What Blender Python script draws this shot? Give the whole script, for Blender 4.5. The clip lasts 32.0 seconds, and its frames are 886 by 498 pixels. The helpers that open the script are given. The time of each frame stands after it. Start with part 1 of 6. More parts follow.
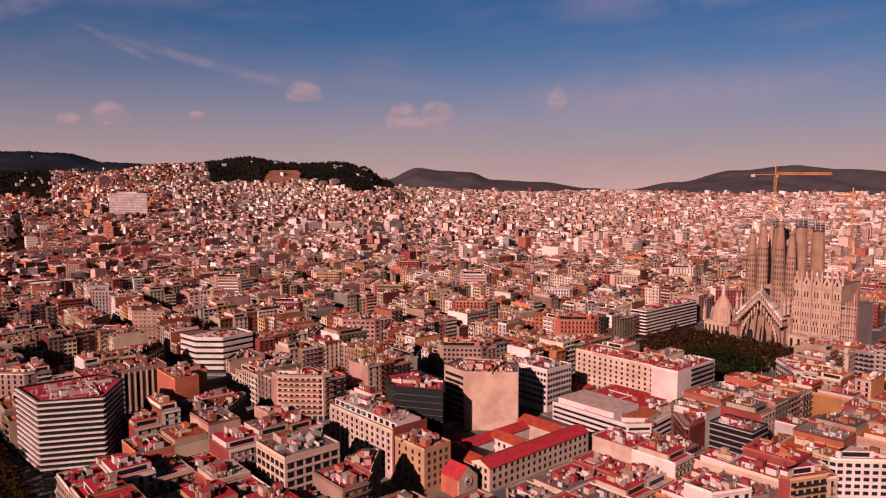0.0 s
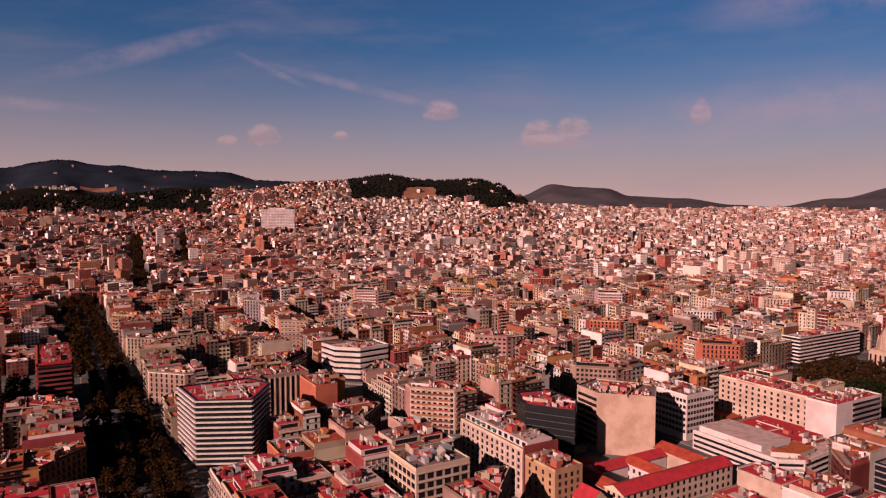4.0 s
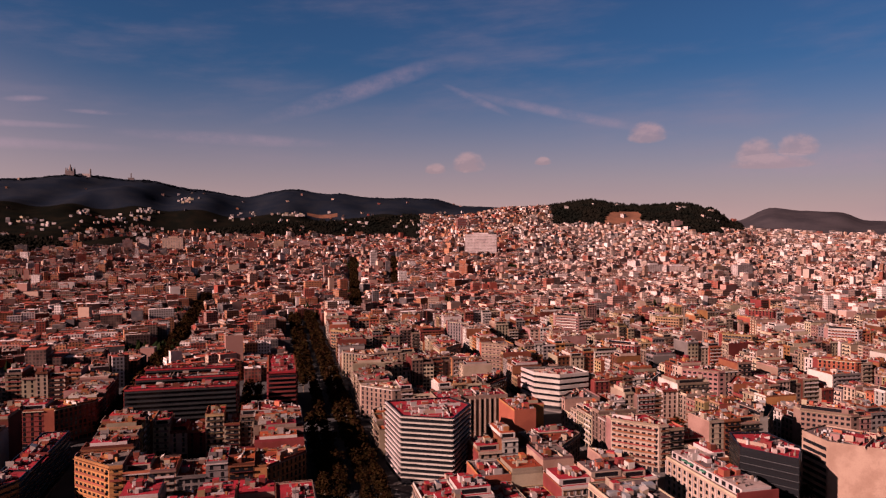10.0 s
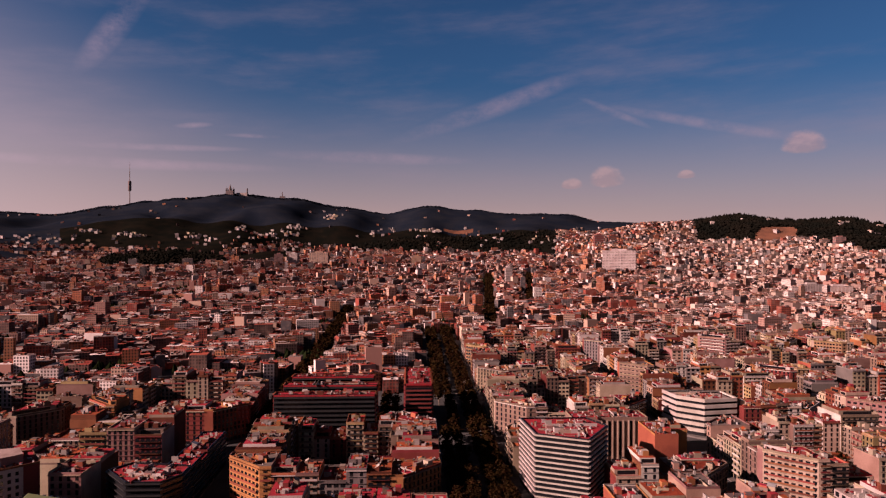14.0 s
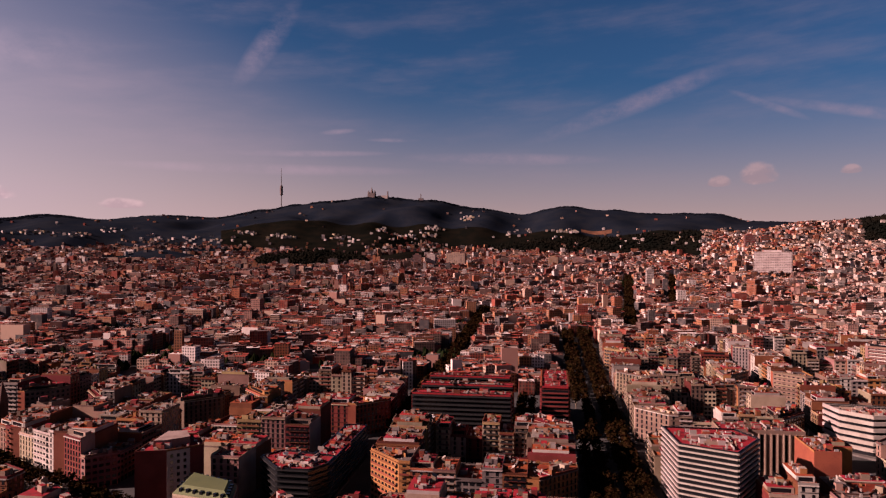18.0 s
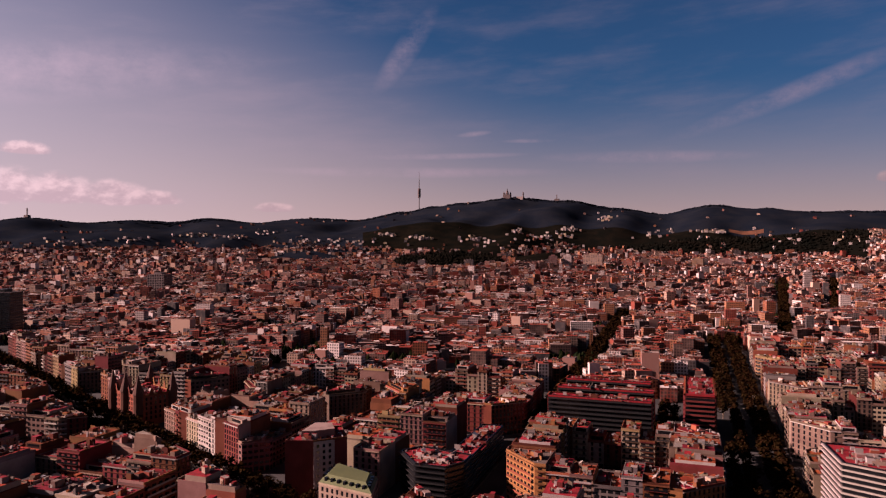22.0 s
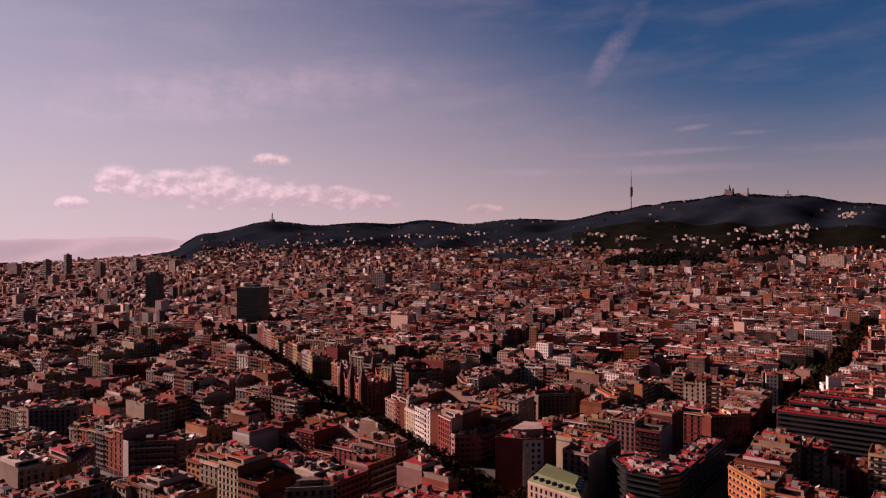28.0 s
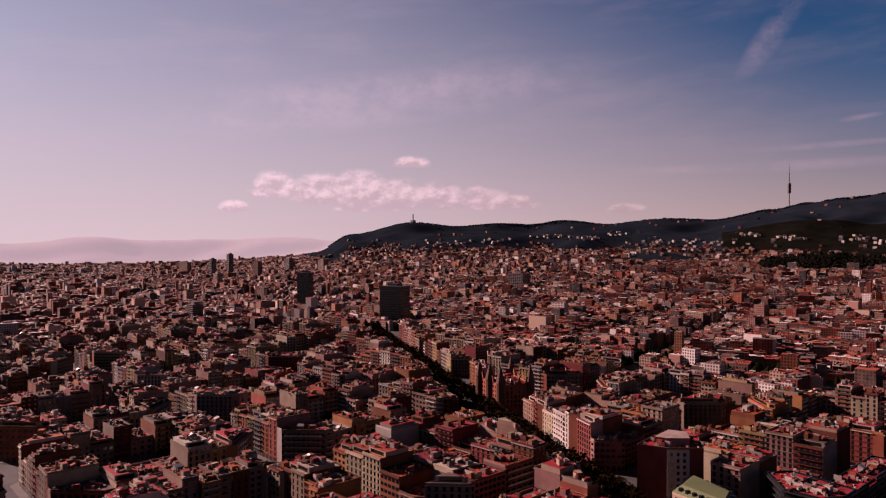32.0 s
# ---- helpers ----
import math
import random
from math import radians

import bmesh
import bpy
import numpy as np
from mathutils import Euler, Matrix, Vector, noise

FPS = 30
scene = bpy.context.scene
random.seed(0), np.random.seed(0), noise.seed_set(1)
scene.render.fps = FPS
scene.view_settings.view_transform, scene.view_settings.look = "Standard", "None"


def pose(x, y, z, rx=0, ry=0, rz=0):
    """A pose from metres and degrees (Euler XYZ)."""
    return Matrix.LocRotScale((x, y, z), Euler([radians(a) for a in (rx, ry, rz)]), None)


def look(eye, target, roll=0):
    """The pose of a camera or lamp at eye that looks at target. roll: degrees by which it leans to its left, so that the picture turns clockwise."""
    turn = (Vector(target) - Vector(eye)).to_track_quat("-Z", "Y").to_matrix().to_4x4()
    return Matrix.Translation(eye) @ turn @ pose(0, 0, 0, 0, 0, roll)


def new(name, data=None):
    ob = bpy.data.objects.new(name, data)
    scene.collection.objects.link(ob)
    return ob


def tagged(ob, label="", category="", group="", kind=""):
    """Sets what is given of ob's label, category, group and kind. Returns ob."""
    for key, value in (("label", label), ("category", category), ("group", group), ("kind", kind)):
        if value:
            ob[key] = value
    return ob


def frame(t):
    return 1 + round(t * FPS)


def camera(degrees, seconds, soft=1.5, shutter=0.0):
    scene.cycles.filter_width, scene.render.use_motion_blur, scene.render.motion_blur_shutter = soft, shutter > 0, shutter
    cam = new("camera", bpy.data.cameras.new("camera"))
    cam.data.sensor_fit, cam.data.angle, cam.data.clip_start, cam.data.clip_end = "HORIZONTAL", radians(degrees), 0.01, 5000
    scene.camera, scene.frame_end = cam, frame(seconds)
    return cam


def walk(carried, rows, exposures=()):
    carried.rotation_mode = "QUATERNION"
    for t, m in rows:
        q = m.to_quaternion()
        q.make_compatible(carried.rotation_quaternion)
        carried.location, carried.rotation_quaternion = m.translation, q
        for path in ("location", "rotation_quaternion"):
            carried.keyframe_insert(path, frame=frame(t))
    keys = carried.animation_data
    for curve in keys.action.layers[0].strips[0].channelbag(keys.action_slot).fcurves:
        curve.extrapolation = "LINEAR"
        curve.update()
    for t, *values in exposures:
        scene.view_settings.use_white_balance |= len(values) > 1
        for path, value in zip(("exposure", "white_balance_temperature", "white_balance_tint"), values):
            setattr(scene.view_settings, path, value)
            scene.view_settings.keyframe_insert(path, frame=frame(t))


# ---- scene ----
cam = camera(64.74, 32.0, soft=1.25)
EYE = 142.0
# seconds, yaw to the left, pitch, roll: a hovering drone that pans
PATH = [
    (0, -41.07, -5.16, -0.06), (0.5, -39.69, -5.00, -0.07), (1, -38.34, -4.83, -0.08), (1.5, -37.06, -4.66, -0.08),
    (2, -35.68, -4.49, -0.07), (2.5, -34.27, -4.32, -0.05), (3, -32.88, -4.15, -0.03), (3.5, -31.50, -3.98, -0.02),
    (5.5, -26.11, -3.27, -0.09), (6, -24.69, -3.09, -0.04), (6.5, -23.37, -2.92, 0.00), (7, -21.99, -2.76, 0.02),
    (7.5, -20.63, -2.59, 0.00), (8, -19.25, -2.42, -0.02), (8.5, -17.87, -2.25, -0.03), (9, -16.57, -2.08, -0.03),
    (9.5, -15.17, -1.91, -0.02), (10, -13.79, -1.74, -0.01), (10.5, -12.43, -1.56, -0.00), (11, -11.02, -1.41, 0.00),
    (11.5, -9.71, -1.22, -0.00), (12, -8.28, -1.08, 0.00), (12.5, -6.89, -0.90, 0.02), (13, -5.48, -0.73, 0.02),
    (13.5, -4.06, -0.57, 0.06), (14, -2.74, -0.46, 0.12), (14.5, -1.34, -0.43, 0.14), (16.5, 4.19, -0.42, 0.19),
    (17, 5.58, -0.43, 0.18), (17.5, 6.98, -0.42, 0.15), (18, 8.38, -0.41, 0.11), (18.5, 9.79, -0.40, 0.09),
    (19, 11.08, -0.38, 0.08), (19.5, 12.48, -0.37, 0.04), (20, 13.88, -0.36, 0.02), (20.5, 15.27, -0.35, 0.03),
    (21, 16.70, -0.34, 0.02), (21.5, 18.04, -0.33, 0.01), (22, 19.45, -0.33, -0.00), (22.5, 20.87, -0.34, -0.02),
    (23, 22.29, -0.34, -0.04), (23.5, 23.73, -0.34, -0.05), (24, 25.02, -0.34, -0.06), (24.5, 26.45, -0.34, -0.09),
    (25, 27.90, -0.34, -0.10), (25.5, 29.35, -0.36, -0.09), (27.5, 35.05, -0.30, -0.02), (28, 36.47, -0.29, -0.07),
    (28.5, 37.93, -0.28, -0.09), (29, 39.27, -0.27, -0.09), (29.5, 40.73, -0.28, -0.07), (30, 42.18, -0.30, -0.04),
    (30.5, 43.60, -0.28, -0.03), (31, 45.06, -0.25, -0.02), (31.5, 46.40, -0.25, 0.03), (32, 47.75, -0.25, -0.00),
]
walk(cam, [(t, pose(0, 0, EYE, 90 + p, 0, y) @ pose(0, 0, 0, 0, 0, r)) for t, y, p, r in PATH],
     exposures=[(0, 1.57, 6500, 36), (10, 1.57, 6500, 36), (20, 1.57, 6400, 36), (32, 1.49, 6300, 36)])

# ---- sky and sun ----
SUN_AZ, SUN_EL = -108.5, 24.5


def wire(tree, a, b, out=0, into=0):
    tree.links.new(a.outputs[out], b.inputs[into])
    return b


def maths(tree, op, a, b=None, c=None):
    n = tree.nodes.new("ShaderNodeMath")
    n.operation = op
    for k, v in enumerate((a, b, c)):
        if v is None:
            continue
        if isinstance(v, (int, float)):
            n.inputs[k].default_value = v
        else:
            tree.links.new(v, n.inputs[k])
    return n.outputs[0]


def mixed(tree, fac, a, b, blend="MIX"):
    n = tree.nodes.new("ShaderNodeMix")
    n.data_type, n.blend_type = "RGBA", blend
    for k, v in ((0, fac), (6, a), (7, b)):
        if isinstance(v, (int, float)):
            n.inputs[k].default_value = v
        elif isinstance(v, tuple):
            n.inputs[k].default_value = (*v, 1)
        else:
            tree.links.new(v, n.inputs[k])
    return n.outputs[2]


def smooth(tree, x, lo, hi, a=0.0, b=1.0):
    n = tree.nodes.new("ShaderNodeMapRange")
    n.interpolation_type = "SMOOTHSTEP"
    tree.links.new(x, n.inputs[0])
    for k, v in ((1, lo), (2, hi), (3, a), (4, b)):
        n.inputs[k].default_value = v
    return n.outputs[0]


def noisy(tree, vec, scale, detail=4.0, rough=0.55, lac=2.0):
    n = tree.nodes.new("ShaderNodeTexNoise")
    n.inputs["Scale"].default_value, n.inputs["Detail"].default_value = scale, detail
    n.inputs["Roughness"].default_value, n.inputs["Lacunarity"].default_value = rough, lac
    if vec is not None:
        tree.links.new(vec, n.inputs["Vector"])
    return n.outputs[0]


world = bpy.data.worlds.new("world")
scene.world = world
world.use_nodes = True
wt = world.node_tree
wt.nodes.clear()
sky = wt.nodes.new("ShaderNodeTexSky")
sky.sky_type, sky.sun_disc = "NISHITA", False
sky.sun_elevation, sky.sun_rotation = radians(SUN_EL), radians(SUN_AZ)
sky.altitude, sky.air_density, sky.dust_density, sky.ozone_density = 200, 1.0, 1.5, 3.0
tc = wt.nodes.new("ShaderNodeTexCoord")
sep = wire(wt, tc, wt.nodes.new("ShaderNodeSeparateXYZ"))
dx, dy, dz = sep.outputs
el = maths(wt, "MULTIPLY", maths(wt, "ARCSINE", dz), 57.2958)
az = maths(wt, "MULTIPLY", maths(wt, "ARCTAN2", dx, dy), 57.2958)
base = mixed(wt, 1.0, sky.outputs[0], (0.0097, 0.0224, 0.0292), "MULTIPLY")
# overhead the sky is dimmed far below its model to keep shade deep
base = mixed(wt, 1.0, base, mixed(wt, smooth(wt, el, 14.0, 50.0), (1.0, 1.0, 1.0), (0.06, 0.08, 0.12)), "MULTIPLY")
# rosy haze along the horizon, whiter towards the sun
flat = maths(wt, "SQRT", maths(wt, "ADD", maths(wt, "MULTIPLY", dx, dx), maths(wt, "MULTIPLY", dy, dy)))
sunward = maths(wt, "DIVIDE", maths(wt, "ADD", maths(wt, "MULTIPLY", dx, math.sin(radians(SUN_AZ))), maths(wt, "MULTIPLY", dy, math.cos(radians(SUN_AZ)))), maths(wt, "MAXIMUM", flat, 0.001))
near_sun = smooth(wt, sunward, -0.25, 0.97)
haze_col = mixed(wt, near_sun, (0.330, 0.235, 0.198), (0.46, 0.382, 0.358))
reach = smooth(wt, sunward, -0.20, 0.95, 13.0, 44.0)
haze_fac = maths(wt, "POWER", maths(wt, "SUBTRACT", 1.0, maths(wt, "MINIMUM", 1.0, maths(wt, "MAXIMUM", 0.0, maths(wt, "DIVIDE", el, reach)))), 1.65)
base = mixed(wt, maths(wt, "MULTIPLY", haze_fac, 0.93), base, haze_col)
# thin streaks of high cloud
comb = wt.nodes.new("ShaderNodeCombineXYZ")
wt.links.new(maths(wt, "ADD", maths(wt, "MULTIPLY", az, 0.035), maths(wt, "MULTIPLY", el, 0.02)), comb.inputs[0])
wt.links.new(maths(wt, "SUBTRACT", maths(wt, "MULTIPLY", el, 0.16), maths(wt, "MULTIPLY", az, 0.012)), comb.inputs[1])
streak = noisy(wt, comb.outputs[0], 1.6, 6.0, 0.6)
veil = maths(wt, "MULTIPLY", smooth(wt, streak, 0.42, 0.85), 0.32)
base = mixed(wt, veil, base, mixed(wt, near_sun, (0.19, 0.155, 0.17), (0.42, 0.33, 0.34)))
# heaps of cloud, domed over a flat base: azimuth, elevation of the base, half width, height
comb2 = wt.nodes.new("ShaderNodeCombineXYZ")
wt.links.new(az, comb2.inputs[0])
wt.links.new(maths(wt, "MULTIPLY", el, 1.5), comb2.inputs[1])
puff = noisy(wt, comb2.outputs[0], 0.75, 7.0, 0.60)
heaps = up_in = None
for ca, ce, wa, we in ((-61.3, 4.3, 2.4, 2.0), (-57.6, 3.9, 3.4, 2.3), (-54.6, 3.6, 3.4, 3.0), (-51.4, 3.5, 3.2, 2.3), (-48.3, 3.5, 3.2, 2.0), (-44.6, 3.4, 3.0, 1.7), (-41.8, 3.3, 2.2, 1.0), (-64.4, 2.9, 1.4, .9), (-50.3, 6.6, 1.9, 0.9), (-33.0, 2.8, 1.9, .7),
                       (15.9, 4.9, 1.6, 1.5), (13.2, 4.6, 1.0, .8), (30.0, 7.0, 1.7, 1.5), (37.9, 5.2, 1.8, 1.7), (40.6, 5.6, 1.7, 1.5), (39.0, 4.6, 3.6, .9), (50.2, 6.4, 0.9, 1.7), (21.9, 5.2, 0.8, .6)):
    ga = maths(wt, "POWER", maths(wt, "ABSOLUTE", maths(wt, "DIVIDE", maths(wt, "SUBTRACT", az, ca), wa)), 2.0)
    rise = maths(wt, "DIVIDE", maths(wt, "SUBTRACT", el, ce), we)
    ge = maths(wt, "POWER", maths(wt, "MAXIMUM", rise, maths(wt, "MULTIPLY", rise, -3.0)), 2.0)
    g = maths(wt, "MAXIMUM", 0.0, maths(wt, "SUBTRACT", 1.0, maths(wt, "ADD", ga, ge)))
    heaps = g if heaps is None else maths(wt, "MAXIMUM", heaps, g)
    up_in = rise if up_in is None else mixed(wt, maths(wt, "GREATER_THAN", g, 0.02), up_in, rise)
edge_ = maths(wt, "ADD", heaps, maths(wt, "MULTIPLY", maths(wt, "SUBTRACT", puff, 0.48), 1.4))
body = maths(wt, "MULTIPLY", smooth(wt, edge_, 0.0, 0.85), smooth(wt, heaps, 0.0, 0.45))
# crowns lit, undersides grey
low = wt.nodes.new("ShaderNodeVectorMath")
low.operation = "ADD"
wt.links.new(comb2.outputs[0], low.inputs[0])
low.inputs[1].default_value = (-0.45, 0.7, 0.0)
crown_ = maths(wt, "SUBTRACT", puff, noisy(wt, low.outputs[0], 0.75, 4.0, 0.60))
lit = smooth(wt, maths(wt, "ADD", maths(wt, "MULTIPLY", up_in, 0.30), crown_), -0.08, 0.34)
cloud = mixed(wt, lit, mixed(wt, near_sun, (0.235, 0.165, 0.155), (0.40, 0.315, 0.315)), mixed(wt, near_sun, (0.34, 0.225, 0.195), (0.62, 0.49, 0.465)))
base = mixed(wt, maths(wt, "MULTIPLY", body, smooth(wt, near_sun, 0.0, 0.8, 0.48, 0.90)), base, cloud)
# long wisps: centre, half length, half width, slope
wisps = None
for ca, ce, ln, wd, sl in ((-22.5, 15.5, 4.5, 1.1, 1.35), (7.0, 11.0, 9.5, 0.9, 0.33), (16.5, 10.3, 3.4, 0.35, -0.45), (-3.0, 6.9, 9.0, 0.55, -0.02), (-20.0, 7.2, 8.0, 0.3, 0.02), (-53.0, 11.8, 22.0, 2.6, 0.12), (-74.0, 20.0, 10.0, 2.4, 0.12), (58.0, 7.0, 16.0, 2.2, 0.03), (62.0, 15.0, 14.0, 2.5, 0.1), (24.0, 9.0, 9.0, 0.5, -0.22), (46.0, 5.0, 14.0, 1.4, 0.05), (-16.9, 9.0, 1.6, 0.25, 0.1), (-12.4, 8.4, 2.4, 0.2, 0.0), (-22.0, 5.9, 14.0, 0.5, 0.0)):
    n_ = math.hypot(1, sl)
    da, de = maths(wt, "SUBTRACT", az, ca), maths(wt, "SUBTRACT", el, ce)
    along = maths(wt, "DIVIDE", maths(wt, "ADD", da, maths(wt, "MULTIPLY", de, sl)), n_ * ln)
    across = maths(wt, "DIVIDE", maths(wt, "SUBTRACT", de, maths(wt, "MULTIPLY", da, sl)), n_ * wd)
    g = maths(wt, "MAXIMUM", 0.0, maths(wt, "SUBTRACT", 1.0, maths(wt, "ADD", maths(wt, "POWER", maths(wt, "ABSOLUTE", along), 2.0), maths(wt, "POWER", maths(wt, "ABSOLUTE", across), 2.0))))
    wisps = g if wisps is None else maths(wt, "MAXIMUM", wisps, g)
ragged = smooth(wt, noisy(wt, comb2.outputs[0], 0.16, 7.0, 0.68), 0.30, 0.72)
base = mixed(wt, maths(wt, "MULTIPLY", maths(wt, "MULTIPLY", maths(wt, "POWER", wisps, 1.3), ragged), 0.48), base, mixed(wt, near_sun, (0.245, 0.185, 0.20), (0.50, 0.39, 0.41)))
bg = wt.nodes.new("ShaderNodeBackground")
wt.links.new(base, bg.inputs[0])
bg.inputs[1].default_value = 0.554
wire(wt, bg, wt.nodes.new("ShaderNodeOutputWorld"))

sun = new("sun", bpy.data.lights.new("sun", "SUN"))
sun.data.energy, sun.data.angle, sun.data.color = 5.0, radians(0.55), (1.0, 0.74, 0.60)
sd = Vector((math.sin(radians(SUN_AZ)) * math.cos(radians(SUN_EL)), math.cos(radians(SUN_AZ)) * math.cos(radians(SUN_EL)), math.sin(radians(SUN_EL))))
sun.matrix_world = look(sd * 900, (0, 0, 0))

# ---- materials ----
MATS = []


def surface(name, colour, second=None, rough=0.85, scale=0.25, metal=0.0, spread=0.35, island=0.0, grime=0.35, bump=0.15):
    """Paint, render, tile or stone: two scales of stain over a base colour."""
    m = bpy.data.materials.new(name)
    m.use_nodes = True
    t = m.node_tree
    b = t.nodes["Principled BSDF"]
    b.inputs["Roughness"].default_value, b.inputs["Metallic"].default_value = rough, metal
    b.inputs["Specular IOR Level"].default_value = 0.5 if rough < 0.6 else (0.0 if rough > 0.9 else 0.08)
    geo = t.nodes.new("ShaderNodeNewGeometry")
    pos = geo.outputs["Position"]
    big, fine = noisy(t, pos, scale * 0.35, 3.0), noisy(t, pos, scale * 5, 3.0)
    second = second or tuple(c * 0.62 for c in colour)
    col = mixed(t, smooth(t, big, 0.35, 0.70), colour, second) if spread else mixed(t, 0.0, colour, colour)
    col = mixed(t, maths(t, "MULTIPLY", smooth(t, fine, 0.45, 0.8), grime), col, tuple(c * 0.45 for c in colour))
    if island:
        hue = t.nodes.new("ShaderNodeHueSaturation")
        r = geo.outputs["Random Per Island"]
        t.links.new(smooth(t, r, 0.0, 1.0, 1.0 - island, 1.0 + island * 0.6), hue.inputs["Value"])
        t.links.new(smooth(t, maths(t, "FRACT", maths(t, "MULTIPLY", r, 7.31)), 0.0, 1.0, 0.5 - 0.02, 0.5 + 0.02), hue.inputs["Hue"])
        t.links.new(col, hue.inputs["Color"])
        col = hue.outputs[0]
    t.links.new(col, b.inputs["Base Color"])
    if bump:
        bm_ = t.nodes.new("ShaderNodeBump")
        bm_.inputs["Strength"].default_value, bm_.inputs["Distance"].default_value = bump, 0.1
        t.links.new(fine, bm_.inputs["Height"])
        wire(t, bm_, b, 0, "Normal")
    MATS.append(m)
    return len(MATS) - 1


WHITE = surface("white_render", (0.2612, 0.2173, 0.1957), (0.2065, 0.1633, 0.1440), island=0.42)
CREAM = surface("cream_render", (0.2206, 0.1620, 0.1182), (0.1620, 0.1130, 0.0788), island=0.42)
OCHRE = surface("ochre_render", (0.1796, 0.1114, 0.0558), (0.1355, 0.0805, 0.0413), island=0.42)
PINK = surface("pink_render", (0.1658, 0.0922, 0.0743), (0.1231, 0.0626, 0.0502), island=0.42)
TAN = surface("tan_stone", (0.1334, 0.0874, 0.0633), (0.0956, 0.0598, 0.0434), island=0.42)
BRICK = surface("red_brick", (0.1053, 0.0275, 0.0179), (0.0757, 0.0193, 0.0117), island=0.45)
RUST = surface("orange_brick", (0.1830, 0.0626, 0.0282), (0.1334, 0.0440, 0.0214), island=0.45)
GREY = surface("grey_concrete", (0.1122, 0.0874, 0.0812), (0.0805, 0.0626, 0.0592), island=0.45)
WALLS = [WHITE, CREAM, OCHRE, PINK, TAN, BRICK, RUST, GREY]
TERRACE = surface("red_terrace_tile", (0.2044, 0.0235, 0.0135), (0.1234, 0.0192, 0.0129), scale=0.6, island=0.45, grime=0.45)
GRAVEL = surface("grey_roof_felt", (0.0805, 0.0578, 0.0523), (0.0530, 0.0378, 0.0344), scale=0.6, island=0.45)
PALEROOF = surface("pale_roof_deck", (0.2134, 0.1604, 0.1362), (0.1491, 0.1067, 0.0886), scale=0.6, island=0.45)
TILE = surface("clay_pan_tile", (0.1874, 0.0259, 0.0135), (0.1280, 0.0168, 0.0106), scale=0.9, island=0.2, bump=0.4)
GLASS = surface("dark_window_glass", (0.0065, 0.0062, 0.0073), rough=0.12, spread=0, grime=0, bump=0)
SHUTTER = surface("brown_shutter", (0.0778, 0.0365, 0.0220), rough=0.6, island=0.4)
RAIL = surface("black_iron_rail", (0.0100, 0.0090, 0.0090), rough=0.5, metal=0.2, bump=0)
METAL = surface("galvanised_metal", (0.462, 0.437, 0.420), rough=0.4, metal=0.7)
STONE = surface("sandstone", (0.1314, 0.0764, 0.0523), (0.0950, 0.0523, 0.0351), scale=0.35, grime=0.75, bump=0.4)
PALESTONE = surface("pale_stone", (0.2004, 0.1325, 0.0971), (0.1518, 0.0925, 0.0663), scale=0.35, grime=0.3, bump=0.3)
CARVED = surface("carved_pale_stone", (0.2004, 0.1325, 0.0971), (0.1518, 0.0925, 0.0663), scale=0.35, grime=0.75, bump=0.3)
ASPHALT = surface("asphalt", (0.05, 0.047, 0.046), rough=0.9, scale=0.1)
PAVING = surface("grey_paving", (0.0922, 0.0778, 0.0702), (0.0633, 0.0530, 0.0489), scale=0.3)
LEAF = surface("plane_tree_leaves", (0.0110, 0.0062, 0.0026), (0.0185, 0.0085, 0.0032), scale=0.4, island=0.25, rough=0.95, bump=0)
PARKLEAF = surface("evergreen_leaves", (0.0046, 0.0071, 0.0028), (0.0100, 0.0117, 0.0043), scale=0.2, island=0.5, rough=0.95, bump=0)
BARK = surface("bark", (0.16, 0.12, 0.085), scale=2.0)
# blue of the hazy air before the far woods mixed into this colour
SCRUB = surface("hazed_wooded_hill", (0.0061, 0.0086, 0.0137), (0.0101, 0.0119, 0.0158), scale=0.03, rough=0.95, bump=0.3)
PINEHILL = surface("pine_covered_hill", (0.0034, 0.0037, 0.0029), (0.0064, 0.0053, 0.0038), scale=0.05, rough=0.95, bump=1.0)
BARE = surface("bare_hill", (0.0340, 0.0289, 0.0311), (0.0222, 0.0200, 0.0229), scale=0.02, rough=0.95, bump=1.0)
GREENROOF = surface("green_metal_roof", (0.0840, 0.0938, 0.0420), (0.0644, 0.0742, 0.0350), rough=0.6)
ROCK = surface("bare_orange_rock", (0.115, 0.050, 0.030), (0.070, 0.034, 0.022), scale=0.08, rough=0.95, bump=1.0)
VILLA = surface("white_villa_walls", (0.30, 0.25, 0.23), (0.22, 0.17, 0.155), scale=0.2, island=0.25)
CRANE = surface("orange_crane_paint", (0.2890, 0.1152, 0.0327), rough=0.6)
AWNING = surface("green_awning", (0.0361, 0.1213, 0.0791), rough=0.8)
BLUEGLASS = surface("black_curtain_glass", (0.0048, 0.0048, 0.0056), rough=0.25, spread=0, grime=0, bump=0)
HAZY = surface("haze_glow_ridge", (0.12, 0.10, 0.10), (0.10, 0.085, 0.088), scale=0.01, rough=1.0, bump=0)

# so far off: colour and glow stand in for the lit haze before it
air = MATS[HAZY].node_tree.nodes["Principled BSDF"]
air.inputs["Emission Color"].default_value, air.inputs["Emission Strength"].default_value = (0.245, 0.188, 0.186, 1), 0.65


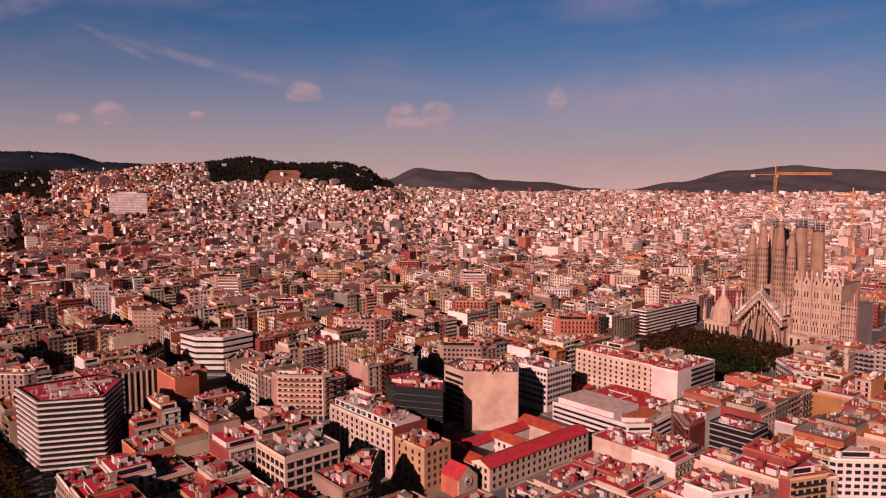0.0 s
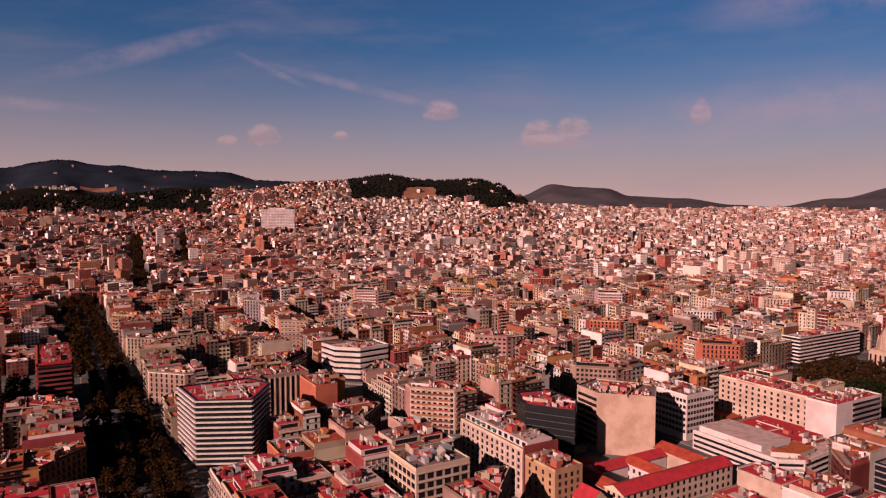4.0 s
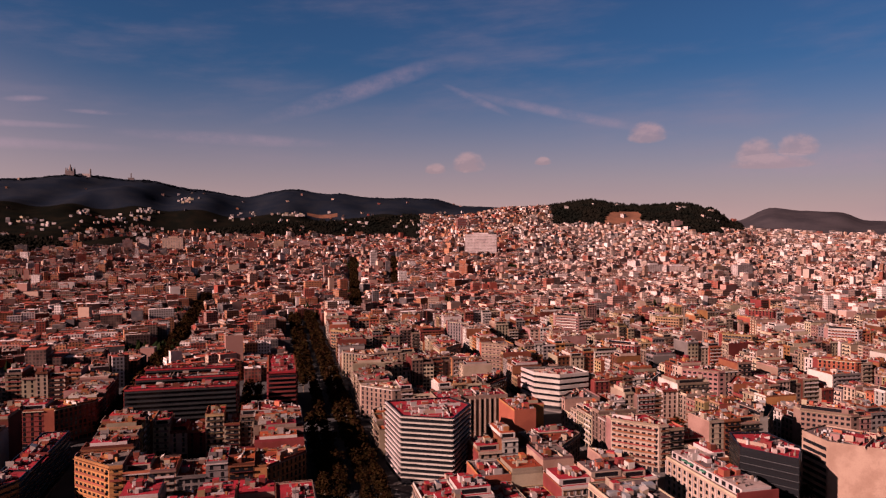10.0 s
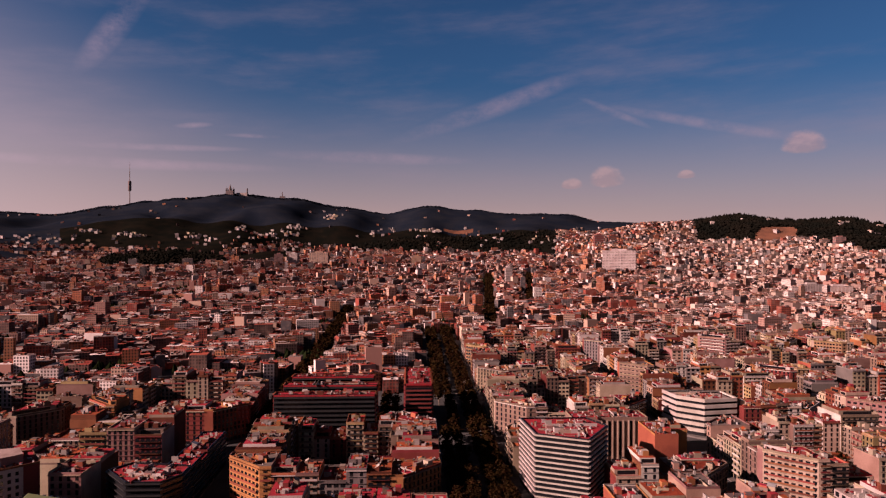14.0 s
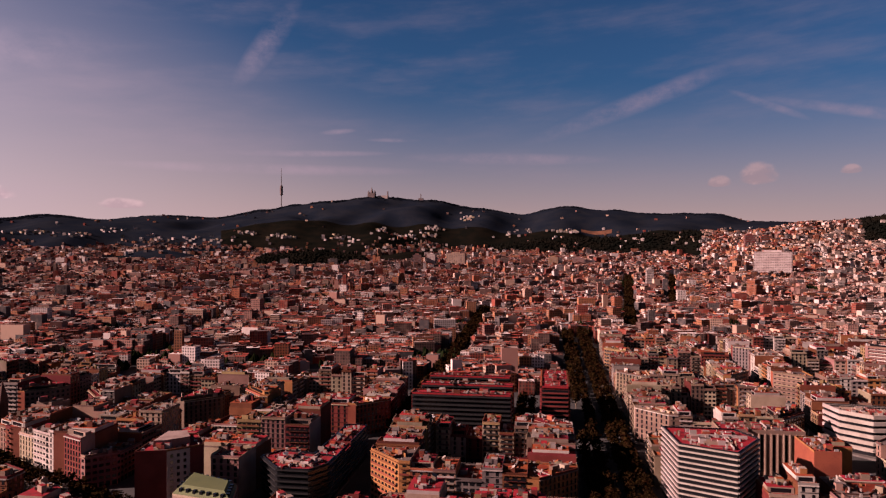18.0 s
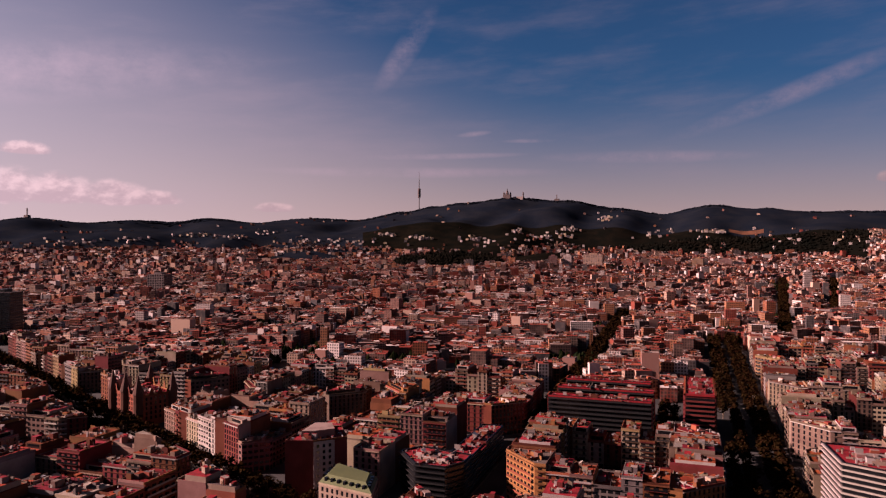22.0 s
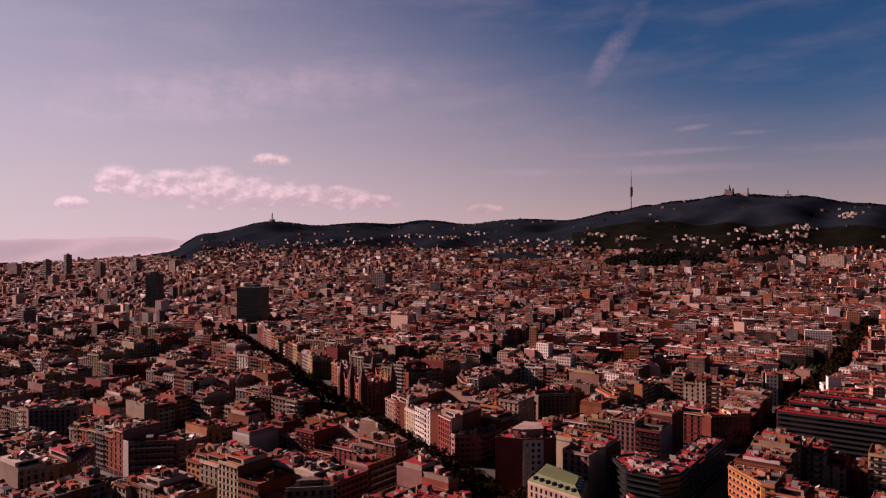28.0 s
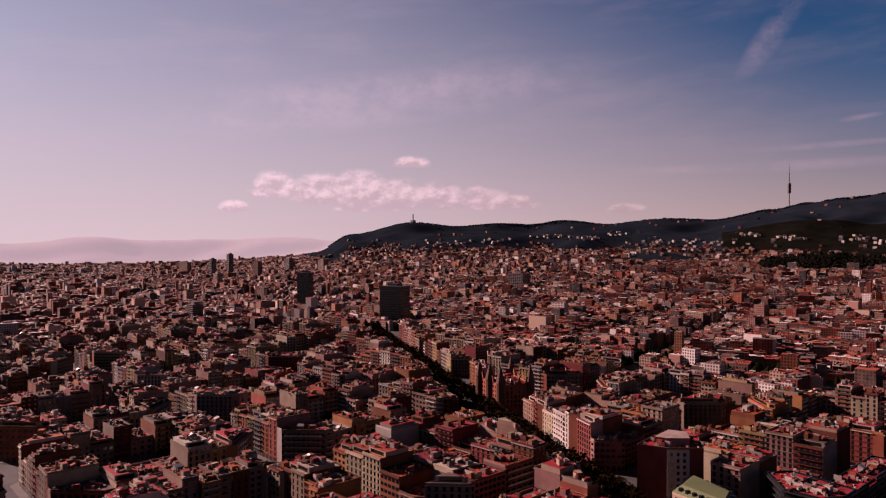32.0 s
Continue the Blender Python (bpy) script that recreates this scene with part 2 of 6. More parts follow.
def far_wall(name, cols):
    """Plaster of many colours with small dark windows, in metres along the wall; for houses far off."""
    m = bpy.data.materials.new(name)
    m.use_nodes = True
    t = m.node_tree
    b = t.nodes["Principled BSDF"]
    b.inputs["Roughness"].default_value, b.inputs["Specular IOR Level"].default_value = 0.85, 0.08
    geo = t.nodes.new("ShaderNodeNewGeometry")
    r = geo.outputs["Random Per Island"]
    ramp = t.nodes.new("ShaderNodeValToRGB")
    ramp.color_ramp.interpolation = "CONSTANT"
    for k, (p, c) in enumerate(cols):
        e = ramp.color_ramp.elements[k] if k < 2 else ramp.color_ramp.elements.new(p)
        e.position, e.color = p, (*c, 1)
    t.links.new(r, ramp.inputs[0])
    hue = t.nodes.new("ShaderNodeHueSaturation")
    t.links.new(smooth(t, maths(t, "FRACT", maths(t, "MULTIPLY", r, 13.7)), 0.0, 1.0, 0.7, 1.1), hue.inputs["Value"])
    t.links.new(ramp.outputs[0], hue.inputs["Color"])
    uv = t.nodes.new("ShaderNodeUVMap")
    s = wire(t, uv, t.nodes.new("ShaderNodeSeparateXYZ"))
    fu = maths(t, "FRACT", maths(t, "DIVIDE", s.outputs[0], 2.9))
    fv = maths(t, "FRACT", maths(t, "DIVIDE", s.outputs[1], 3.2))
    win = maths(t, "MULTIPLY", maths(t, "MULTIPLY", maths(t, "GREATER_THAN", fu, 0.22), maths(t, "LESS_THAN", fu, 0.80)),
                maths(t, "MULTIPLY", maths(t, "GREATER_THAN", fv, 0.20), maths(t, "LESS_THAN", fv, 0.84)))
    plain = maths(t, "GREATER_THAN", maths(t, "FRACT", maths(t, "MULTIPLY", r, 5.3)), 0.22)
    col = mixed(t, maths(t, "MULTIPLY", maths(t, "MULTIPLY", win, plain), 0.9), hue.outputs[0], (0.012, 0.009, 0.009))
    col = mixed(t, maths(t, "MULTIPLY", smooth(t, noisy(t, geo.outputs["Position"], 0.12), 0.45, 0.8), 0.4), col, (0.22, 0.15, 0.12))
    t.links.new(col, b.inputs["Base Color"])
    MATS.append(m)
    return len(MATS) - 1


def far_roof(name):
    m = bpy.data.materials.new(name)
    m.use_nodes = True
    t = m.node_tree
    b = t.nodes["Principled BSDF"]
    b.inputs["Roughness"].default_value, b.inputs["Specular IOR Level"].default_value = 0.85, 0.08
    geo = t.nodes.new("ShaderNodeNewGeometry")
    ramp = t.nodes.new("ShaderNodeValToRGB")
    ramp.color_ramp.interpolation = "CONSTANT"
    cols = ((0.0, (0.180, 0.027, 0.017)), (0.26, (0.070, 0.026, 0.021)), (0.42, (0.215, 0.042, 0.023)), (0.58, (0.085, 0.066, 0.063)), (0.74, (0.210, 0.150, 0.128)), (0.88, (0.43, 0.36, 0.335)))
    for k, (p, c) in enumerate(cols):
        e = ramp.color_ramp.elements[k] if k < 2 else ramp.color_ramp.elements.new(p)
        e.position, e.color = p, (*c, 1)
    t.links.new(maths(t, "FRACT", maths(t, "MULTIPLY", geo.outputs["Random Per Island"], 11.9)), ramp.inputs[0])
    col = mixed(t, maths(t, "MULTIPLY", smooth(t, noisy(t, geo.outputs["Position"], 0.3), 0.45, 0.75), 0.5), ramp.outputs[0], (0.15, 0.08, 0.06))
    t.links.new(col, b.inputs["Base Color"])
    MATS.append(m)
    return len(MATS) - 1


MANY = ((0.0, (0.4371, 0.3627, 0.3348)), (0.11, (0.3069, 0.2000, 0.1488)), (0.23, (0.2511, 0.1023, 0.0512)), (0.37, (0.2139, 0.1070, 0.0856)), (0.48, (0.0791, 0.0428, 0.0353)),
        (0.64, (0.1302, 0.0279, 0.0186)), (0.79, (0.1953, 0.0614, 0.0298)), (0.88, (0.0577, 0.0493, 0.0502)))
# paler palette for the east: the strong light on that side put into paint
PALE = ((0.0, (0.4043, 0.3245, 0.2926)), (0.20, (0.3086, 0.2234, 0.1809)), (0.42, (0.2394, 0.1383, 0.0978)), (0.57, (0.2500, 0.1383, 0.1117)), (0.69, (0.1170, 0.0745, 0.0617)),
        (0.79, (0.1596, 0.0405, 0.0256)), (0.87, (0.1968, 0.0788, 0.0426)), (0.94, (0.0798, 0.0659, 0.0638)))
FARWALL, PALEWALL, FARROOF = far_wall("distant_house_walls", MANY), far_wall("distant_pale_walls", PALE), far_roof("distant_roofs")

# ---- building blocks ----
class Bag:
    """Corners and faces of one mesh, with a material each."""

    def __init__(self):
        self.v, self.f, self.m = [], [], []

    def face(self, pts, mat):
        n = len(self.v)
        self.v += pts
        self.f.append(tuple(range(n, n + len(pts))))
        self.m.append(mat)

    def prism(self, poly, z0, z1, mat, top=None, sides=None):
        """poly runs anticlockwise seen from above."""
        n, k = len(self.v), len(poly)
        self.v += [(x, y, z0) for x, y in poly] + [(x, y, z1) for x, y in poly]
        for i in range(k):
            j = (i + 1) % k
            self.f.append((n + i, n + j, n + k + j, n + k + i))
            self.m.append(sides[i] if sides else mat)
        self.f.append(tuple(range(n + k, n + 2 * k)))
        self.m.append(mat if top is None else top)

    def fbox(self, o, u, w, a0, a1, d0, d1, z0, z1, mat):
        """A box on a facade: a along the wall, d out of it."""
        n = len(self.v)
        for z in (z0, z1):
            for a, d in ((a0, d0), (a1, d0), (a1, d1), (a0, d1)):
                self.v.append((o[0] + u[0] * a + w[0] * d, o[1] + u[1] * a + w[1] * d, z))
        # u to the right and w outwards, seen from outside
        for q in ((3, 2, 6, 7), (0, 3, 7, 4), (2, 1, 5, 6), (4, 7, 6, 5), (0, 1, 2, 3)):
            self.f.append(tuple(n + i for i in q))
            self.m.append(mat)

    def box(self, cx, cy, z0, sx, sy, h, mat, top=None, turn=0.0):
        c, s = math.cos(turn), math.sin(turn)
        pts = [(cx + c * a * sx / 2 - s * b * sy / 2, cy + s * a * sx / 2 + c * b * sy / 2) for a, b in ((-1, -1), (1, -1), (1, 1), (-1, 1))]
        self.prism(pts, z0, z0 + h, mat, top)

    def gable(self, poly, z0, z1, mat, end):
        """A pitched roof over a four-cornered plan, the ridge along its first side."""
        (ax, ay), (bx, by), (cx, cy), (dx_, dy_) = poly
        p, q = ((ax + dx_) / 2, (ay + dy_) / 2, z1), ((bx + cx) / 2, (by + cy) / 2, z1)
        a, b, c, d = (ax, ay, z0), (bx, by, z0), (cx, cy, z0), (dx_, dy_, z0)
        self.face([a, b, q, p], mat)
        self.face([c, d, p, q], mat)
        self.face([b, c, q], end)
        self.face([d, a, p], end)

    def cone(self, cx, cy, rings, sides, mat):
        """A turned body: rings of (z, radius)."""
        n = len(self.v)
        for z, r in rings:
            for k in range(sides):
                a = 2 * math.pi * k / sides
                self.v.append((cx + r * math.cos(a), cy + r * math.sin(a), z))
        for i in range(len(rings) - 1):
            for k in range(sides):
                j = (k + 1) % sides
                self.f.append((n + i * sides + k, n + i * sides + j, n + (i + 1) * sides + j, n + (i + 1) * sides + k))
                self.m.append(mat)
        self.f.append(tuple(range(n + (len(rings) - 1) * sides, n + len(rings) * sides)))
        self.m.append(mat)

    def split(self):
        """Its separate boxes, one bag each (a face's corners follow one another)."""
        out, start = [], 0
        for i, f in enumerate(self.f):
            if i == len(self.f) - 1 or min(self.f[i + 1]) > max(max(q) for q in self.f[start:i + 1]):
                one = Bag()
                lo = min(min(q) for q in self.f[start:i + 1])
                hi = max(max(q) for q in self.f[start:i + 1])
                one.v = self.v[lo:hi + 1]
                one.f = [tuple(c - lo for c in q) for q in self.f[start:i + 1]]
                one.m = self.m[start:i + 1]
                out.append(one)
                start = i + 1
        return out

    def mesh(self, name):
        me = bpy.data.meshes.new(name)
        me.from_pydata(self.v, [], self.f)
        used = sorted(set(self.m))
        for i in used:
            me.materials.append(MATS[i])
        if len(used) > 1:
            slot = {i: k for k, i in enumerate(used)}
            me.polygons.foreach_set("material_index", [slot[i] for i in self.m])
        me.update()
        return me


def thing(name, label, category, group="", kind="", at=(0, 0, 0)):
    ob = new(name)
    ob.location = at
    ob.empty_display_size = 0.5
    return tagged(ob, label, category, group, kind)


def part(name, bag, parent, label="", kind=""):
    """One mesh under a thing; the corners of the bag are in the world's metres."""
    if not bag.f:
        return None
    ob = new(name, bag.mesh(name))
    ob.parent = parent
    up = parent
    while up is not None:
        ob.location = ob.location - up.location
        up = up.parent
    return tagged(ob, label, kind=kind)


SINGLES = ("awning", "lean_to", "antenna", "stair_hut", "chimney", "rooftop_shed", "roof_patch", "light_well", "terrace_wall", "cornice", "dormer", "turret")
UNDER = {"glazing": "wall", "window_surround": "wall", "shop_front": "wall", "cornice": "wall", "railing": "balcony", "roof_patch": "roof", "light_well": "roof", "top_window": "top_floor", "awning": "top_floor"}
FINE = ("glazing", "roof_vents", "railing", "window_surround", "balcony", "shop_front")


def add_parts(bags, parent):
    """Every bag a part of its thing; what stands by itself on the roof each a part of its own."""
    made = {}
    for key in sorted(bags, key=lambda k: k in UNDER):
        bag = bags[key]
        for one in (bag.split() if key in SINGLES else [bag]):
            ob = part(key, one, made.get(UNDER.get(key), parent), kind="stuff" if key in FINE else "")
            made.setdefault(key, ob)


def structure(name, bag, label, category=""):
    return tagged(new(name, bag.mesh(name)), label, category, kind="structure")


# ---- the lie of the land ----
RIDGES = [  # distance, half depth, then (azimuth, elevation of the crest) in degrees
    (4450, 650, ((-70, -2.6), (-60.4, -1.9), (-58.2, -0.5), (-55, 0.9), (-50.2, 1.85), (-46.4, 1.5), (-43.7, 1.8), (-40.5, 1.7), (-37.8, 1.95), (-34.5, 1.72), (-29.5, 2.08), (-26.6, 2.0), (-22.7, 2.55), (-20, 3.02), (-17.5, 3.35), (-14.2, 3.7),
                (-9.5, 3.42), (-5.5, 2.85), (-2.1, 2.42), (1.6, 3.0), (4.8, 2.62), (8.5, 2.32), (12.4, 2.28), (15.4, 1.68), (20, 1.55), (24, 0.8))),
    (3000, 300, ((13, -1.2), (16, 0.9), (19.5, 1.5), (22, 1.65), (25.6, 2.05), (28.3, 1.66), (31, 1.62), (32.8, 1.72), (34.6, 1.32), (36.6, 0.2), (38, -1.0))),
    (4550, 420, ((34, -0.5), (36.5, 0.5), (38.9, 1.45), (41, 1.2), (43.2, 1.12), (45.2, 0.52), (49, 0.3), (53, -0.2), (55.5, -0.35), (59.6, 0.32), (63.6, 1.1), (67.3, 1.48), (70.3, 1.22), (75, 0.9), (92, 0.6))),
    (4850, 200, ((-95, 0.1), (-80, 0.14), (-74.9, 0.66), (-71, 0.46), (-66, 0.5), (-60.7, 0.72), (-56, 0.45), (-50, -0.5))),
    (3250, 170, ((-7, -1.6), (-4, -0.2), (0, 0.30), (5, 0.45), (9, 0.75), (12, 0.95), (15, 0.85), (17.5, -0.8))),
    (2550, 150, ((-26, -2.2), (-22, -1.0), (-19, -0.70), (-16, -0.95), (-12, -2.2)))]


def level(x, y):
    """Height of the town's ground."""
    r = math.hypot(x, y)
    a = math.degrees(math.atan2(x, y))
    top = 88 + 12 * min(1, max(0, -a / 15)) + 8 * math.exp(-((a + 1) / 13) ** 2) + 30 * math.exp(-((a - 18) / 7) ** 2) - 75 * min(1, max(0, (-a - 50) / 17))
    if a > 34:
        top -= 28 * min(1, (a - 34) / 12)
    if abs(a) > 100:
        top *= max(0, 1 - (abs(a) - 100) / 40)
    return top * (max(0.0, min(r, 3600.0) - 420) / 2600) ** 1.35


def crest(points, a):
    """Height of a ridge line at an azimuth, eased from point to point."""
    for (a0, e0), (a1, e1) in zip(points, points[1:]):
        if a0 <= a <= a1:
            f = (a - a0) / (a1 - a0)
            return e0 + (e1 - e0) * f * f * (3 - 2 * f)
    return None


def hill(x, y):
    r = math.hypot(x, y)
    a = math.degrees(math.atan2(x, y))
    best = -1e3
    for cr, wide, points in RIDGES:
        if abs(r - cr) > 3 * wide:
            continue
        e = crest(points, a)
        if e is None:
            continue
        top = EYE + cr * math.tan(radians(e))
        floor = level(x, y)
        spur = wide * (1 + 0.5 * noise.noise(Vector((x / 520, y / 900, 3))) + 0.25 * noise.noise(Vector((x / 210, y / 380, 9)))) if r < cr else wide
        best = max(best, floor - 6 + (top - floor + 6) * math.exp(-0.5 * ((r - cr) / spur) ** 2))
    return best


def far_ridge(x, y):
    """Whether the pale ridge beyond the plain stands above the wooded one here."""
    r, a = math.hypot(x, y), math.degrees(math.atan2(x, y))
    own = crest(RIDGES[3][2], a)
    if own is None or a > -50:
        return False
    wood = crest(RIDGES[0][2], a)
    floor = level(x, y) - 6
    lift = [(EYE + cr * math.tan(radians(e)) - floor) * math.exp(-0.5 * ((r - cr) / wide) ** 2) for (cr, wide, _), e in ((RIDGES[3], own), (RIDGES[0], wood if wood is not None else -3.0))]
    return lift[0] > lift[1]


def land(x, y):
    base_, h = level(x, y), hill(x, y)
    if h > base_:
        rough = noise.fractal(Vector((x, y, 0)) / 300, 0.8, 2.1, 6) * 0.055
        h = base_ + (h - base_) * (1 + rough * min(1.0, (h - base_) / 60))
    return max(base_, h)


def sight(x, y):
    """Elevation at which the ground here is seen from the drone, in degrees."""
    return math.degrees(math.atan2(land(x, y) - EYE, math.hypot(x, y)))


def built_slope(x, y, a):
    """Whether the near hill is built over here rather than wooded."""
    rag = noise.noise(Vector((x, y, 4)) / 150) + 0.5 * noise.noise(Vector((x, y, 9)) / 50)
    return a < 22.6 + 1.6 * rag or sight(x, y) < 0.25 - 0.6 * min(1, max(0, (a - 30) / 4)) + 0.35 * rag


def rocky(x, y, a):
    """Two bare rock faces on the hills."""
    e = sight(x, y) + 0.25 * noise.noise(Vector((x, y, 2)) / 40)
    r = math.hypot(x, y)
    return 26.9 < a < 29.6 and 0.15 < e < 1.25 and r < 3000 or 3.0 < a < 5.4 and 0.8 < e < 1.1 and r > 3300


ground = Bag()
angles = [-180 + 4 * k for k in range(22)] + [-92 + 0.4 * k for k in range(461)] + [94 + 4 * k for k in range(22)]
angles = [a for a in angles if a < 180]
radii = [0, 150, 300, 420] + [420 + 90 * k for k in range(1, 17)] + [1900 + 45 * k for k in range(0, 67)] + [4900, 4985]
radii = sorted(set(r for r in radii if r <= 4985))
for r in radii:
    for a in angles:
        x, y = r * math.sin(radians(a)), r * math.cos(radians(a))
        ground.v.append((x, y, land(x, y) if r < 4900 else max(land(x, y) - 25, 0)))
na = len(angles)
for i in range(len(radii) - 1):
    for k in range(na):
        j = (k + 1) % na
        q = (i * na + k, (i + 1) * na + k, (i + 1) * na + j, i * na + j)
        x, y, z = (sum(ground.v[c][n] for c in q) / 4 for n in range(3))
        over, r_mid = hill(x, y) - level(x, y), math.hypot(x, y)
        a = math.degrees(math.atan2(x, y))
        if over > 4:
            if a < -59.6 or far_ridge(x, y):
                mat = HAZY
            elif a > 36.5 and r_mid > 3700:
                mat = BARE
            elif 12.5 < a < 38 and r_mid < 3200 and built_slope(x, y, a):
                mat = PAVING
            else:
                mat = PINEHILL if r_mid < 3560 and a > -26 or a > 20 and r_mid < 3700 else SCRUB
                if rocky(x, y, a):
                    mat = ROCK
        else:
            mat = ASPHALT
        ground.f.append(q)
        ground.m.append(mat)
g = structure("ground", ground, "ground of the town rising to dark wooded hills", "ground")
for p in g.data.polygons:
    p.use_smooth = True

# ---- street grid of the planned quarter ----
STEP, BLOCK = 133.0, 113.0
XS = [63 + STEP * k for k in range(0, 30)] + [-96 - STEP * k for k in range(0, 36)]
YS = [225 + STEP * k for k in range(-4, 34)]
DIA = ((40.0, 195.0), (-0.9033, 0.4290))
DIA_N = (0.4290, 0.9033)
DIA_HALF = 25.0


def from_diagonal(x, y):
    return (x - DIA[0][0]) * DIA_N[0] + (y - DIA[0][1]) * DIA_N[1]


def planned(x, y):
    """Whether a place lies in the planned grid rather than in the old villages."""
    return y < (615 if x < 20 else 900)


def clipped(poly, kinds, p, n, off):
    """The part of a convex plan with (q - p).n >= off; the cut becomes a street front."""
    out, ks = [], []
    k = len(poly)
    side = [(x - p[0]) * n[0] + (y - p[1]) * n[1] - off for x, y in poly]
    for i in range(k):
        j = (i + 1) % k
        if side[i] >= 0:
            out.append(poly[i])
            ks.append(kinds[i])
        if side[i] * side[j] < 0:
            f = side[i] / (side[i] - side[j])
            out.append((poly[i][0] + f * (poly[j][0] - poly[i][0]), poly[i][1] + f * (poly[j][1] - poly[i][1])))
            ks.append(kinds[i] if side[i] < 0 else "street")
    return out, ks


def area(poly):
    return 0.5 * sum(poly[i][0] * poly[(i + 1) % len(poly)][1] - poly[(i + 1) % len(poly)][0] * poly[i][1] for i in range(len(poly)))


def middle(poly):
    return sum(p[0] for p in poly) / len(poly), sum(p[1] for p in poly) / len(poly)


def inset(poly, offs):
    """A convex plan with each side moved inwards by its own amount, or None."""
    k, lines = len(poly), []
    for i in range(k):
        (x0, y0), (x1, y1) = poly[i], poly[(i + 1) % k]
        d = math.hypot(x1 - x0, y1 - y0)
        if d < 0.01:
            return None
        nx, ny = -(y1 - y0) / d, (x1 - x0) / d
        lines.append((x0 + nx * offs[i], y0 + ny * offs[i], (x1 - x0) / d, (y1 - y0) / d))
    out = []
    for i in range(k):
        ax, ay, ux, uy = lines[i - 1]
        bx, by, vx, vy = lines[i]
        den = ux * vy - uy * vx
        if abs(den) < 1e-6:
            out.append((bx, by))
            continue
        s = ((bx - ax) * vy - (by - ay) * vx) / den
        out.append((ax + ux * s, ay + uy * s))
    return out if area(out) > 8 else None


def edges(poly):
    """For each side: its start, direction along, direction outwards, length."""
    for i in range(len(poly)):
        (x0, y0), (x1, y1) = poly[i], poly[(i + 1) % len(poly)]
        d = math.hypot(x1 - x0, y1 - y0)
        u = ((x1 - x0) / d, (y1 - y0) / d) if d > 1e-6 else (1, 0)
        yield (x0, y0), u, (u[1], -u[0]), d


def plots_of(bx, by, rng):
    """Plots along the four fronts of one block: plan, kinds of side."""
    d, c = 23.0, 20.0
    out = []
    for q in range(4):
        def turn(x, y):
            for _ in range(q):
                x, y = BLOCK - y, x
            return bx + x, by + y
        corner = [turn(*p) for p in ((c, 0), (d + 3, 0), (d + 3, d + 3), (0, d + 3), (0, c))]
        out.append((corner, ["street", "party", "court", "party", "street"]))
        x, end = d + 3, BLOCK - d - 3
        n = rng.choice((5, 5, 6, 6, 7))
        cuts = [x + (end - x) * (k + (rng.uniform(-0.2, 0.2) if 0 < k < n else 0)) / n for k in range(n + 1)]
        for a, b in zip(cuts, cuts[1:]):
            dd = d + rng.uniform(-2, 5)
            out.append(([turn(*p) for p in ((a, 0), (b, 0), (b, dd), (a, dd))], ["street", "party", "court", "party"]))
    return out


def filled_plots(bx, by, rng):
    """Plots for a block that the diagonal avenue cuts: rows across all of it."""
    out = []
    for i in range(7):
        for j in range(5):
            x0, x1, y0, y1 = bx + BLOCK * i / 7, bx + BLOCK * (i + 1) / 7, by + BLOCK * j / 5, by + BLOCK * (j + 1) / 5
            out.append(([(x0, y0), (x1, y0), (x1, y1), (x0, y1)],
                        ["street" if j in (0, 3) else "party", "street" if i == 6 else "party", "street" if j in (4, 1) else "court", "street" if i == 0 else "party"]))
    return out


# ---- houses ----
DARKER = (4, 6, 6, 10, 20, 26, 14, 14)  # browner paints to the west, chosen to carry the shade of that side


